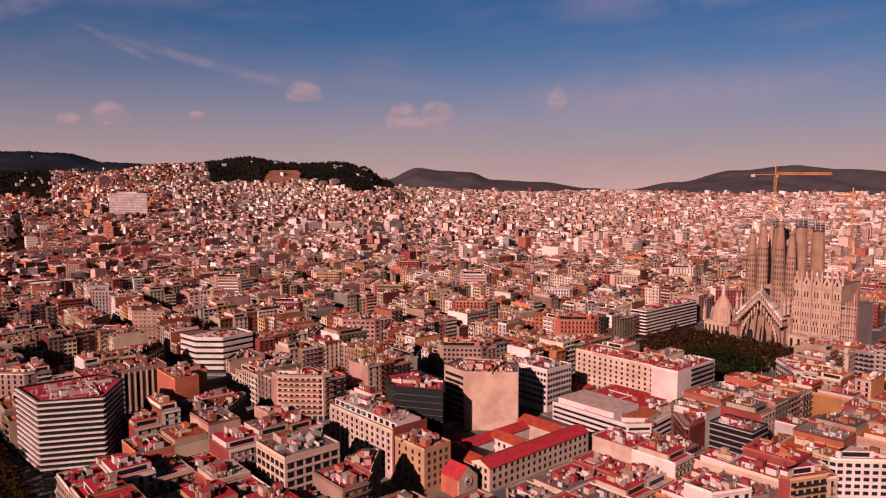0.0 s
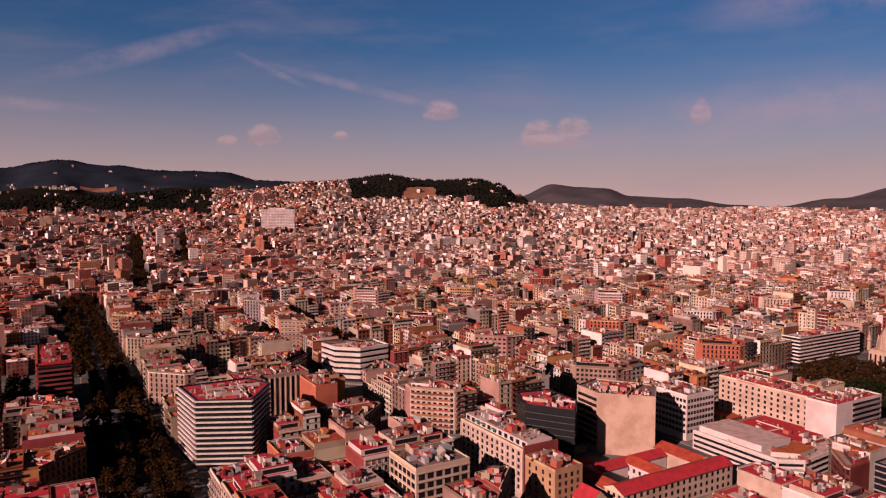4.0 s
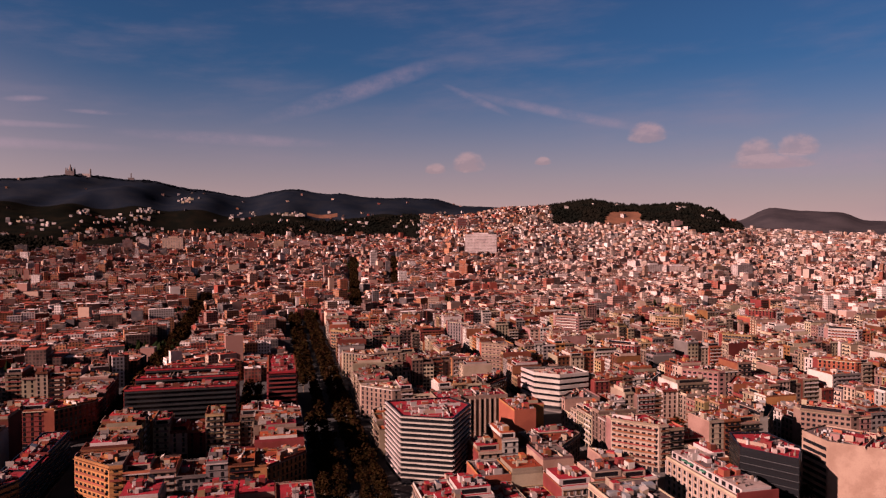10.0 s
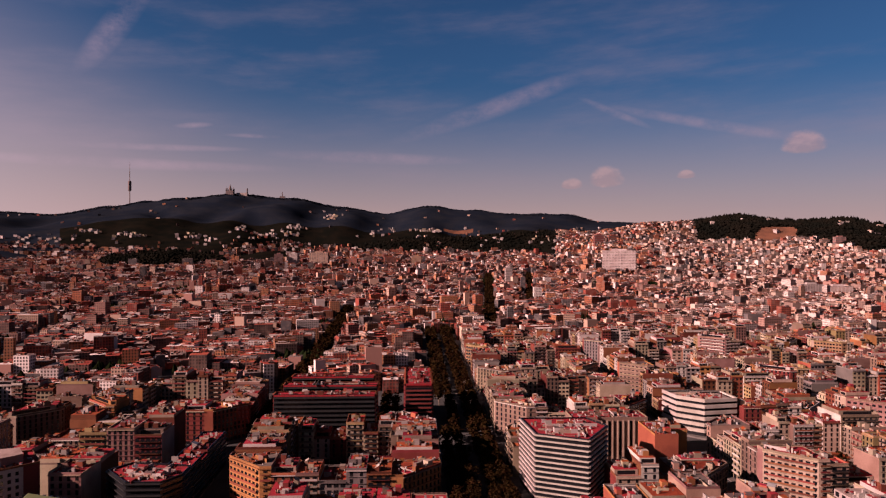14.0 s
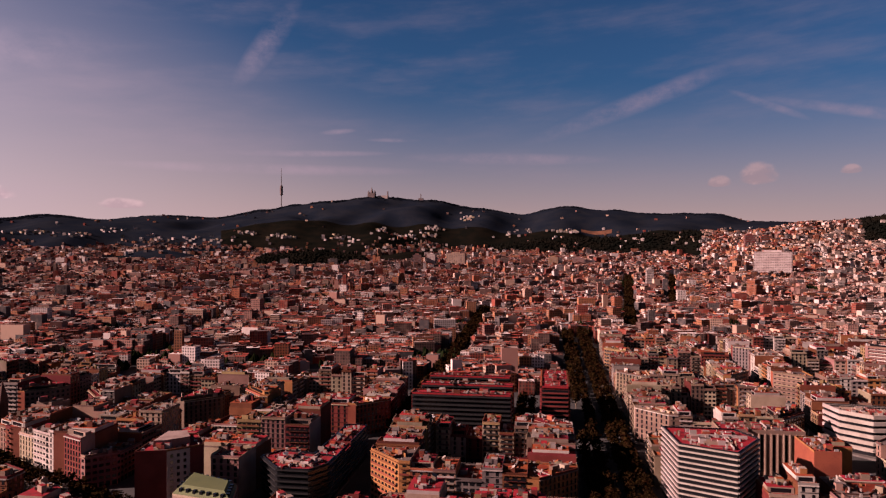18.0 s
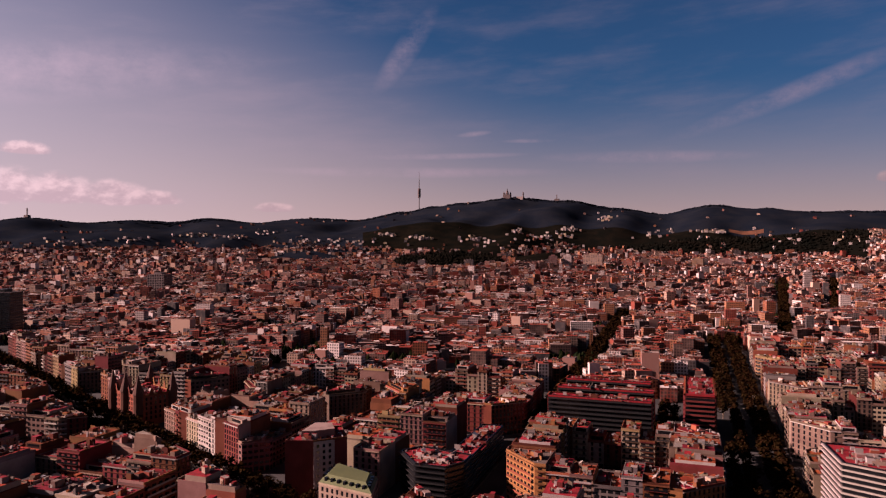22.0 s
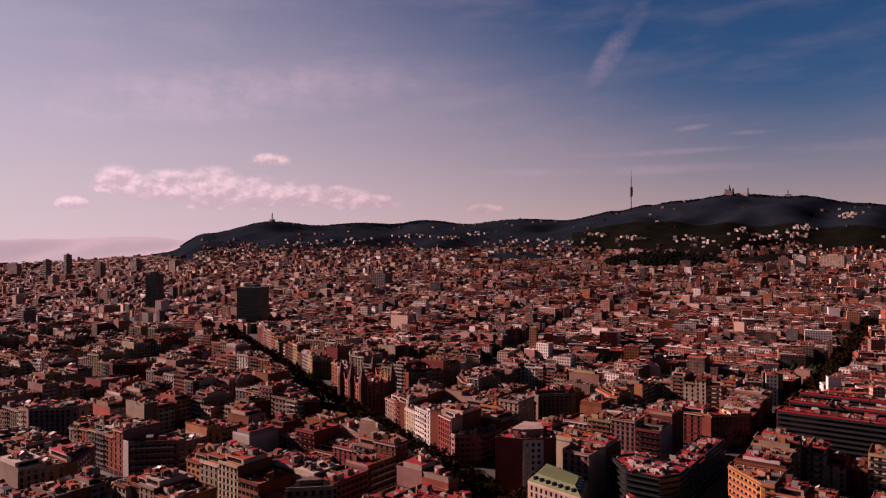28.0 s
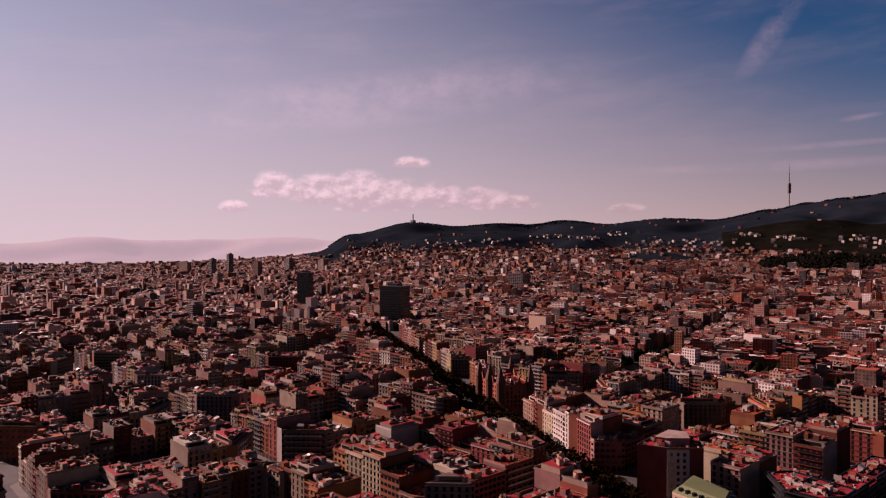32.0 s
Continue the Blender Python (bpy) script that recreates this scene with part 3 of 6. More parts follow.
def roof_clutter(bags, poly, h, rng, wall, rich):
    """Stair huts, chimneys, tanks, sheds and low walls that stand about on a terrace."""
    inner = inset(poly, [1.2] * len(poly))
    if not inner:
        return
    (x0, y0), u, w, d = max(edges(inner), key=lambda e: e[3])
    turn = math.atan2(u[1], u[0])
    cx, cy = middle(inner)
    size = math.sqrt(area(inner))

    def spot(f=0.85):
        i = rng.randrange(len(inner))
        a, b, s, t = inner[i], inner[(i + 1) % len(inner)], rng.random(), rng.random() ** 0.5 * f
        px, py = a[0] + (b[0] - a[0]) * s, a[1] + (b[1] - a[1]) * s
        return cx + (px - cx) * t, cy + (py - cy) * t

    # patches of another roofing
    for _ in range(2 if size > 9 else 1):
        x, y = spot(0.5)
        bags["roof_patch"].box(x, y, h, size * rng.uniform(0.25, 0.5), size * rng.uniform(0.25, 0.5), rng.uniform(0.05, 0.5), rng.choice((PALEROOF, RUST, CREAM)), rng.choice((TERRACE, TILE, TERRACE, GRAVEL, PALEROOF)), turn)
    for _ in range(rng.choice((1, 2, 2, 3)) if rich else rng.choice((1, 2))):
        x, y = spot(0.65)
        bags["stair_hut"].box(x, y, h, rng.uniform(2.2, 4.4), rng.uniform(2.2, 3.8), rng.uniform(2.2, 3.4), rng.choice((wall, WHITE, CREAM, BRICK, PINK, RUST)), rng.choice((TERRACE, PALEROOF, TERRACE, GRAVEL, TILE, TERRACE)), turn)
    for _ in range(rng.randrange(1, 4)):
        x, y = spot()
        s = rng.uniform(0.5, 1.1)
        bags["chimney"].box(x, y, h, s, s * rng.uniform(1, 1.8), rng.uniform(1.2, 3.0), rng.choice((wall, BRICK, CREAM, WHITE)), None, turn)
    for _ in range(rng.randrange(3, 7)):
        x, y = spot()
        bags["rooftop_shed"].box(x, y, h, rng.uniform(0.7, 2.6), rng.uniform(0.7, 2.0), rng.uniform(0.6, 2.0),
                                 rng.choice((WHITE, METAL, CREAM, BRICK, GREY, WHITE, RUST, PALEROOF)), rng.choice((None, PALEROOF, TILE, METAL)), turn)
    for _ in range(rng.randrange(1, 4)):
        x, y = spot(0.6)
        bags["terrace_wall"].box(x, y, h, size * rng.uniform(0.3, 0.7), 0.25, rng.uniform(0.8, 2.2), rng.choice((wall, WHITE, BRICK, CREAM)), None, turn + rng.choice((0, math.pi / 2)))
    if rich and rng.random() < 0.5:
        x, y = spot()
        mast_, ta = rng.uniform(3, 6), rng.uniform(0, 3)
        c_, s_ = math.cos(ta), math.sin(ta)
        aer, n = bags["antenna"], len(bags["antenna"].v)
        aer.v += [(x + c_ * i, y + s_ * i, h + k) for i, k in ((-0.07, 0), (0.07, 0), (0.07, 2.8), (0.9, 2.8), (0.9, 2.95), (0.07, 2.95), (0.07, mast_), (-0.07, mast_), (-0.07, 2.95), (-0.9, 2.95), (-0.9, 2.8), (-0.07, 2.8))]
        aer.v += [(vx - s_ * 0.12, vy + c_ * 0.12, vz) for vx, vy, vz in aer.v[n:n + 12]]
        aer.f += [tuple(range(n, n + 12)), tuple(range(n + 23, n + 11, -1))] + [(n + (k + 1) % 12, n + k, n + 12 + k, n + 12 + (k + 1) % 12) for k in range(12)]
        aer.m += [RAIL] * 14
    for _ in range(rng.randrange(10, 18) if rich else rng.randrange(8, 15)):
        x, y = spot(0.95)
        s = rng.uniform(0.25, 1.0)
        bags["roof_vents"].box(x, y, h, s, s * rng.uniform(0.5, 2.2), rng.uniform(0.4, 1.7), rng.choice((WHITE, METAL, RUST, BRICK, GREY, CREAM, RAIL)), None, turn + rng.choice((0, 0, 0.4, -0.5)))
    for _ in range(1 if rich else rng.randrange(0, 3)):
        # lean-to sheets of metal or tile
        x, y = spot(0.7)
        a_, l_, w_, z_ = turn + rng.choice((0, 1.5708, 3.1416, -1.5708)), rng.uniform(2.0, 4.5), rng.uniform(1.6, 3.2), rng.uniform(1.7, 2.4)
        c_, s_ = math.cos(a_), math.sin(a_)
        at = lambda i, j, k: (x + c_ * i - s_ * j, y + s_ * i + c_ * j, h + k)
        mat = rng.choice((METAL, TILE, WHITE, TILE, GREY))
        lean = bags["lean_to"]
        n = len(lean.v)
        lean.v += [at(0, 0, 0), at(l_, 0, 0), at(l_, w_, 0), at(0, w_, 0), at(0, 0, z_), at(l_, 0, z_), at(l_, w_, z_ + 1.1), at(0, w_, z_ + 1.1)]
        for q, m in (((4, 5, 6, 7), mat), ((0, 1, 5, 4), wall), ((1, 2, 6, 5), wall), ((2, 3, 7, 6), wall), ((3, 0, 4, 7), wall)):
            lean.f.append(tuple(n + i for i in q))
            lean.m.append(m)
    if size > 10 and rng.random() < 0.6:
        x, y = spot(0.5)
        # no pit is cut: a dark glass lid stands in for its shade
        bags["light_well"].box(x, y, h, rng.uniform(2, 3.5), rng.uniform(2, 3.5), 0.12, BRICK, GLASS, turn)


def facade(bags, o, u, w, d, z0, h, rng, style, wall, fine):
    """Windows, balconies and trim along one front. fine: 2 near, 1 at middle distance."""
    storeys = max(2, int((h - 4.2) / 3.15))
    step = (h - 4.4) / storeys
    pitch = style["pitch"]
    cols = max(1, int((d - 1.0) / pitch))
    gap = d / cols
    ww = style["width"]
    for s in range(storeys + 1):
        zb = z0 + (0.3 if s == 0 else 4.4 + (s - 1) * step + 0.35)
        wh = 3.0 if s == 0 else min(step - 0.7, style["tall"])
        key = "glazing"
        for c in range(cols):
            m = (c + 0.5) * gap
            if s == 0:
                bags["shop_front"].fbox(o, u, w, m - gap * 0.36, m + gap * 0.36, 0, 0.05, zb, zb + wh, GLASS)
                continue
            if fine > 1:
                bags[key].fbox(o, u, w, m - ww / 2, m + ww / 2, 0, 0.05, zb, zb + wh, SHUTTER if rng.random() < style["shut"] else GLASS)
                if style["trim"] is not None:
                    bags["window_surround"].fbox(o, u, w, m - ww / 2 - 0.28, m - ww / 2, 0, 0.16, zb - 0.1, zb + wh + 0.1, style["trim"])
                    bags["window_surround"].fbox(o, u, w, m + ww / 2, m + ww / 2 + 0.28, 0, 0.16, zb - 0.1, zb + wh + 0.1, style["trim"])
                    bags["window_surround"].fbox(o, u, w, m - ww / 2 - 0.3, m + ww / 2 + 0.3, 0, 0.3, zb + wh + 0.1, zb + wh + 0.42, style["trim"])
            else:
                q = [(o[0] + u[0] * a + w[0] * 0.06, o[1] + u[1] * a + w[1] * 0.06, z) for a, z in ((m - ww / 2, zb), (m + ww / 2, zb), (m + ww / 2, zb + wh), (m - ww / 2, zb + wh))]
                bags[key].face(q, GLASS)
            if style["balcony"] == "single" and fine > 1:
                bags["balcony"].fbox(o, u, w, m - ww / 2 - 0.45, m + ww / 2 + 0.45, 0, 0.75, zb - 0.2, zb - 0.02, wall)
                bags["railing"].fbox(o, u, w, m - ww / 2 - 0.45, m + ww / 2 + 0.45, 0.68, 0.74, zb + 0.78, zb + 0.95, RAIL)
                bags["railing"].fbox(o, u, w, m - ww / 2 - 0.45, m + ww / 2 + 0.45, 0.68, 0.72, zb + 0.2, zb + 0.45, RAIL)
        if s and style["balcony"] == "long":
            a0, a1 = d * 0.06, d * 0.94
            bags["balcony"].fbox(o, u, w, a0, a1, 0, 1.15, zb - 0.25, zb - 0.02, wall)
            bags["balcony"].fbox(o, u, w, a0, a1, 1.03, 1.15, zb, zb + 0.95, style["front"])
        elif s and style["balcony"] == "single" and fine == 1:
            bags["balcony"].fbox(o, u, w, d * 0.05, d * 0.95, 0, 0.4, zb - 0.22, zb - 0.02, wall)
    bags["cornice"].fbox(o, u, w, 0, d, 0, 0.7, z0 + h - 0.55, z0 + h - 0.1, style["trim"] if style["trim"] is not None else wall)


def house(bags, poly, kinds, h, rng, fine, z0=None, wall=None):
    """One house on a convex plan, into a set of bags by part."""
    cx, cy = middle(poly)
    if z0 is None:
        z0 = level(cx, cy)
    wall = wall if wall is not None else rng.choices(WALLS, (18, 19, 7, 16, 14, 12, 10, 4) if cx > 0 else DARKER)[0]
    blank = rng.choices((wall, BRICK, RUST, CREAM, PINK, WHITE), (4, 5, 2, 2, 2, 1))[0]
    old = rng.random() < 0.6
    style = dict(pitch=rng.uniform(2.7, 3.7), width=rng.uniform(1.25, 1.6) if old else rng.uniform(1.8, 2.6), tall=2.35 if old else 1.7, shut=rng.choice((0.1, 0.3, 0.7)),
                 trim=rng.choice((WHITE, CREAM, PALESTONE)) if old else None, balcony="single" if old else rng.choice(("long", "long", "none")),
                 front=rng.choice((wall, WHITE, GLASS, RAIL, BRICK)))
    top = z0 + h
    bags["wall"].prism(poly, z0 - 2, top, wall, GRAVEL, [wall if k == "street" else (blank if k == "party" else rng.choice((wall, CREAM))) for k in kinds])
    deck = rng.choices((TERRACE, PALEROOF, GRAVEL, TILE), (62, 9, 17, 12))[0]
    pent = rng.random() < 0.42
    for (o, u, w, d), k in zip(edges(poly), kinds):
        if d < 1.5:
            continue
        if k != "party":
            bags["parapet"].fbox(o, u, w, 0, d, -0.35, 0.02, top - 0.05, top + 1.05, wall)
        elif fine:
            bags["parapet"].fbox(o, u, w, 0.3, d - 0.3, -0.3, -0.03, top - 0.05, top + rng.uniform(0.3, 1.5), blank)
        if k == "street" and d > 2.5:
            facade(bags, o, u, w, d, z0, h, rng, style, wall, fine)
        elif k == "court" and d > 4 and fine:
            plain = dict(style, balcony="long" if rng.random() < 0.5 else "none", trim=None)
            facade(bags, o, u, w, d, z0, h, rng, plain, wall, 1)
    inner = inset(poly, [0.36] * len(poly))
    if inner:
        bags["roof"].prism(inner, top, top + 0.06, deck)
    if pent:
        up = inset(poly, [4.0 if k == "street" else (3.0 if k == "court" else 0.4) for k in kinds])
        if up:
            bags["penthouse"].prism(up, top + 0.06, top + 3.1, rng.choice((wall, WHITE, CREAM)), deck)
            for (o, u, w, d), k in zip(edges(up), kinds):
                if k != "party" and d > 3:
                    bags["penthouse"].fbox(o, u, w, d * 0.12, d * 0.88, 0, 0.05, top + 0.5, top + 2.5, GLASS)
            roof_clutter(bags, up, top + 3.1, rng, wall, fine > 1)
            return
    roof_clutter(bags, poly, top + 0.06, rng, wall, fine > 1)


class Bags(dict):
    def __missing__(self, key):
        self[key] = Bag()
        return self[key]

# ---- single buildings known by their shape ----
def ccw(poly):
    return poly if area(poly) > 0 else poly[::-1]


def rect(x0, y0, x1, y1):
    return [(x0, y0), (x1, y0), (x1, y1), (x0, y1)]


def grown(poly, by):
    return inset(poly, [-by] * len(poly))


def inside(poly, x, y):
    return all(u[0] * (y - o[1]) - u[1] * (x - o[0]) > 0 for o, u, w, d in edges(poly))


KEEP = []  # plans that ordinary houses must leave free


def claim(poly, by=1.5):
    KEEP.append(grown(ccw(poly), by))
    return ccw(poly)


def pieces(parent, name, o, u, w, d, z0, z1, cols, rows, width, tall, mat, margin=1.0, depth=0.06, label=""):
    """A grid of like pieces on a wall, each an object of its own on one mesh."""
    b = Bag()
    b.fbox((0, 0), u, w, -width / 2, width / 2, 0, depth, 0, tall, mat)
    me = b.mesh(name)
    up = parent.location
    for r in range(rows):
        for c in range(cols):
            a = margin + (d - 2 * margin) * (c + 0.5) / cols
            ob = new(name, me)
            ob.parent = parent
            ob.location = (o[0] + u[0] * a - up[0], o[1] + u[1] * a - up[1], z0 + (z1 - z0) * r / rows + 0.8 - up[2])
            if label:
                tagged(ob, label)


def shell(name, label, category, poly, h, wall, roof, rng, z0=None, parapet=True, huts=True):
    """Body, roof and what stands on it, of one large building."""
    x, y = middle(poly)
    z0 = level(x, y) if z0 is None else z0
    t = thing(name, label, category, at=(x, y, z0))
    b = Bags()
    b["wall"].prism(poly, z0 - 2, z0 + h, wall, GRAVEL)
    inner = inset(poly, [0.4] * len(poly))
    b["roof"].prism(inner, z0 + h, z0 + h + 0.08, roof)
    if parapet:
        for o, u, w, d in edges(poly):
            b["parapet"].fbox(o, u, w, 0, d, -0.38, 0.02, z0 + h - 0.1, z0 + h + 1.0, wall)
    if huts:
        for _ in range(1 + int(area(poly) > 350) + int(area(poly) > 900)):
            roof_clutter(b, poly, z0 + h + 0.08, rng, WHITE if wall in (GLASS, BLUEGLASS) else wall, True)
    add_parts(b, t)
    return t, z0


def banded(name, label, poly, h, storeys, rng, band=WHITE, glass=GLASS, out=0.9, roof=TERRACE, sides=None, tall=1.25):
    """A block wrapped in bright balcony bands with dark glazing between."""
    poly = claim(poly)
    t, z0 = shell(name, label, "office building", poly, h, glass, roof, rng)
    step = (h - 4) / storeys
    for s in range(storeys + 1):
        b = Bag()
        for i, (o, u, w, d) in enumerate(edges(poly)):
            if sides is None or i in sides:
                b.fbox(o, u, w, -out * 0.3, d + out * 0.3, 0, out, z0 + 4 + s * step - 0.4, z0 + 4 + s * step - 0.4 + tall, band)
        part("balcony_band", b, t)
    for i, (o, u, w, d) in enumerate(edges(poly)):
        if sides is not None and i not in sides:
            b = Bag()
            b.fbox(o, u, w, 0, d, 0, 0.1, z0, z0 + h, band)
            part("end_wall", b, t)
    return t, z0


rng = random.Random(11)
banded("office_building", "tall faceted office block wrapped in white balcony bands", [(66, 412), (69, 378), (95, 365), (113, 394), (105, 412)], 37.5, 12, rng, glass=BLUEGLASS, out=0.8, tall=0.78)
banded("office_building", "white office block with wide bands of dark glazing", [(195, 528), (198, 508), (213, 494), (238, 498), (236, 522)], 26, 5, rng, tall=2.5, roof=PALEROOF)
# ribbed block
poly = claim(rect(106, 450, 156, 470))
t, z0 = shell("apartment_building", "beige block with tall vertical ribs and dark strips", "building", poly, 27, TAN, TERRACE, rng)
for o, u, w, d in list(edges(poly))[:2]:
    pieces(t, "dark_strip", o, u, w, d, z0 + 2, z0 + 25, max(2, int(d / 7)), 1, 1.5, 22.5, GLASS, 0.5, 0.08)
    pieces(t, "rib", o, u, w, d, z0, z0 + 26, max(3, int(d / 3.5)), 1, 0.8, 25, CREAM, 0.0, 0.7)
poly = claim(rect(143, 400, 157, 430))
shell("apartment_building", "plain orange-brown rendered block with a tiled top", "building", poly, 30, RUST, TILE, rng)
# long white hotel-like house with a set-back top floor
poly = claim(rect(196, 262, 217, 318))
t, z0 = shell("hotel_building", "long cream building with rows of windows and green awnings", "building", poly, 24, CREAM, PALEROOF, rng, huts=False)
for i, (o, u, w, d) in enumerate(edges(poly)):
    if i == 3:
        pieces(t, "window", o, u, w, d, z0 + 4, z0 + 23.5, 12, 6, 1.7, 1.9, GLASS)
        pieces(t, "pilaster", o, u, w, d, z0, z0 + 20, 13, 1, 0.5, 22, WHITE, -2.0, 0.35)
b = Bags()
up = inset(poly, [0.5, 3, 0.5, 3])
b["top_floor"].prism(up, z0 + 24, z0 + 27.5, WHITE, PALEROOF)
for i, (o, u, w, d) in enumerate(edges(up)):
    if i in (1, 3):
        for k in range(11):
            b["top_window"].fbox(o, u, w, d * (k + 0.2) / 11, d * (k + 0.75) / 11, 0, 0.06, z0 + 24.6, z0 + 26.8, GLASS)
for k in (2, 3, 5):
    (o, u, w, d) = list(edges(up))[3]
    b["awning"].fbox(o, u, w, d * (k + 0.1) / 11, d * (k + 0.9) / 11, 0, 1.6, z0 + 26.3, z0 + 26.6, AWNING)
b["end_wall"].prism(rect(196.1, 261.2, 216.9, 262), z0, z0 + 26.5, BRICK)
roof_clutter(b, up, z0 + 27.5, rng, WHITE, True)
roof_clutter(b, up, z0 + 27.5, rng, METAL, True)
add_parts(b, t)
# new office with a grid of deep windows
poly = claim(rect(136, 257, 163, 283))
t, z0 = shell("office_building", "cream office block with a grid of dark square windows", "office building", poly, 28, CREAM, GRAVEL, rng)
for i, (o, u, w, d) in enumerate(edges(poly)):
    pieces(t, "window", o, u, w, d, z0 + 3, z0 + 26.5, 6, 6, 3.0, 2.7, GLASS, 0.6, 0.05)
for r in range(7):
    b = Bag()
    for o, u, w, d in edges(poly):
        b.fbox(o, u, w, 0, d, 0, 0.35, z0 + 2.6 + r * 3.92, z0 + 3.2 + r * 3.92, CREAM)
    part("floor_band", b, t)
b = Bag()
for k in range(9):
    b.box(rng.uniform(140, 159), rng.uniform(261, 279), z0 + 28.1, rng.uniform(2, 5), rng.uniform(2, 4), rng.uniform(1.5, 3), METAL)
part("cooling_plant", b, t)
poly = claim(rect(196, 238, 212, 260), 3)
t, z0 = shell("apartment_building", "yellow rendered apartment house with a tiled roof terrace", "building", poly, 22, OCHRE, TERRACE, rng)
for i, (o, u, w, d) in enumerate(edges(poly)):
    if i in (0, 3):
        pieces(t, "window", o, u, w, d, z0 + 3.5, z0 + 21, 4, 5, 1.4, 2.0, GLASS)
# concrete block with a blank wall
poly = claim([(272, 311), (270, 291), (292, 269), (312, 287), (292, 317)])
t, z0 = shell("office_building", "pale concrete block with one blank wall and window bands", "office building", poly, 34, PALESTONE, GRAVEL, rng)
for i, (o, u, w, d) in enumerate(edges(poly)):
    if i in (0, 3):
        for r in range(8):
            b = Bag()
            b.fbox(o, u, w, d * 0.06, d * 0.94, 0, 0.06, z0 + 4.5 + r * 3.6, z0 + 6.3 + r * 3.6, GLASS)
            part("window_band", b, t)
# dark fronted block with a red roof
poly = claim([(226, 300), (241, 277), (255, 292), (256, 318), (236, 322)])
t, z0 = shell("office_building", "dark glass block under a flat red roof", "office building", poly, 32, BLUEGLASS, TERRACE, rng)
for i, (o, u, w, d) in enumerate(edges(poly)):
    for r in range(8):
        b = Bag()
        b.fbox(o, u, w, 0, d, 0, 0.12, z0 + 4 + r * 3.5, z0 + 4.3 + r * 3.5, RAIL)
        part("floor_band", b, t)
# school with tiled wings round a court
poly = claim(rect(222, 221, 298, 264), 1)
t = thing("school_building", "low yellowish school with red tiled wings round a court", "building", at=(258, 242, 0))
for k, (x0, y0, x1, y1, hh, wall) in enumerate(((222, 222, 296, 234, 11.5, CREAM), (224, 234.5, 236, 262, 9, WHITE), (256, 234.5, 266, 256, 9.5, WHITE), (284, 234.5, 297, 262, 10, CREAM), (236.5, 253, 283.5, 263, 8.5, WHITE))):
    w_ = Bag()
    w_.prism(rect(x0, y0, x1, y1), -1, hh, wall)
    body = part("wing", w_, t)
    r_ = Bag()
    q = grown(rect(x0, y0, x1, y1), 0.6)
    r_.gable(q if x1 - x0 > y1 - y0 else q[1:] + q[:1], hh, hh + 2.8, TILE, wall)
    part("tiled_roof", r_, t)
    for i, (o, u, w, d) in enumerate(edges(rect(x0, y0, x1, y1))):
        if i in (0, 3) and d > 9 and k < 3:
            pieces(t, "window", o, u, w, d, 0.6, hh, max(2, int(d / 4)), 3 if k == 0 else 2, 1.5, 2.0, GLASS)
# chapel
poly = claim(rect(206, 226, 217, 244), 0.5)
t = thing("chapel", "small brick chapel with a round rose window and tiled roof", "church", at=(211, 235, 0))
b = Bags()
b["nave"].prism(poly, -1, 9, RUST)
b["gable_front"].prism([(205.6, 225.4), (217.4, 225.4), (217.4, 226), (205.6, 226)], -1, 9, CREAM)
b["gable_front"].face([(205.6, 225.4, 9), (217.4, 225.4, 9), (211.5, 225.4, 14.5)], CREAM)
b["tiled_roof"].gable([(205.7, 244.3), (205.7, 225.6), (217.3, 225.6), (217.3, 244.3)], 9, 14.4, TILE, RUST)
for k in range(16):
    a = 2 * math.pi * k / 16
    b["rose_window"].box(211.5 + 1.9 * math.cos(a), 225.2, 7 + 1.9 * math.sin(a), 0.6, 0.4, 0.6, WHITE)
for k in range(8):
    a = 2 * math.pi * k / 8
    b["rose_tracery"].box(211.5 + 1.0 * math.cos(a), 225.2, 7.1 + 1.0 * math.sin(a), 0.3, 0.3, 0.3, WHITE)
b["rose_glass"].prism(rect(209.9, 225.3, 213.1, 225.38), 5.6, 8.8, GLASS)
add_parts(b, t)
# low white institute with ribbon windows
poly = claim([(324, 270), (323, 216), (334, 208), (384, 212), (386, 268)], 1)
t, z0 = shell("school_building", "long low white building with stepped flat roofs and ribbon windows", "building", poly, 10, WHITE, PALEROOF, rng)
b = Bags()
b["upper_wing"].prism(rect(327, 228, 352, 268), 10, 13.5, WHITE, PALEROOF)
b["upper_wing"].prism([(326, 222), (336, 212), (352, 214), (352, 224)], 10, 12.6, WHITE, TILE)
b["tiled_wing"].prism(rect(356, 226, 383, 266), 10, 11.2, CREAM, TILE)
add_parts(b, t)
for i, (o, u, w, d) in enumerate(edges(poly)):
    if i < 3:
        for r in range(3):
            b = Bag()
            b.fbox(o, u, w, 0.8, d - 0.8, 0, 0.08, z0 + 1.2 + r * 3.1, z0 + 2.6 + r * 3.1, GLASS)
            part("ribbon_window", b, t)
            b = Bag()
            b.fbox(o, u, w, 0, d, 0, 0.35, z0 + 2.8 + r * 3.1, z0 + 3.3 + r * 3.1, WHITE)
            part("ledge", b, t)
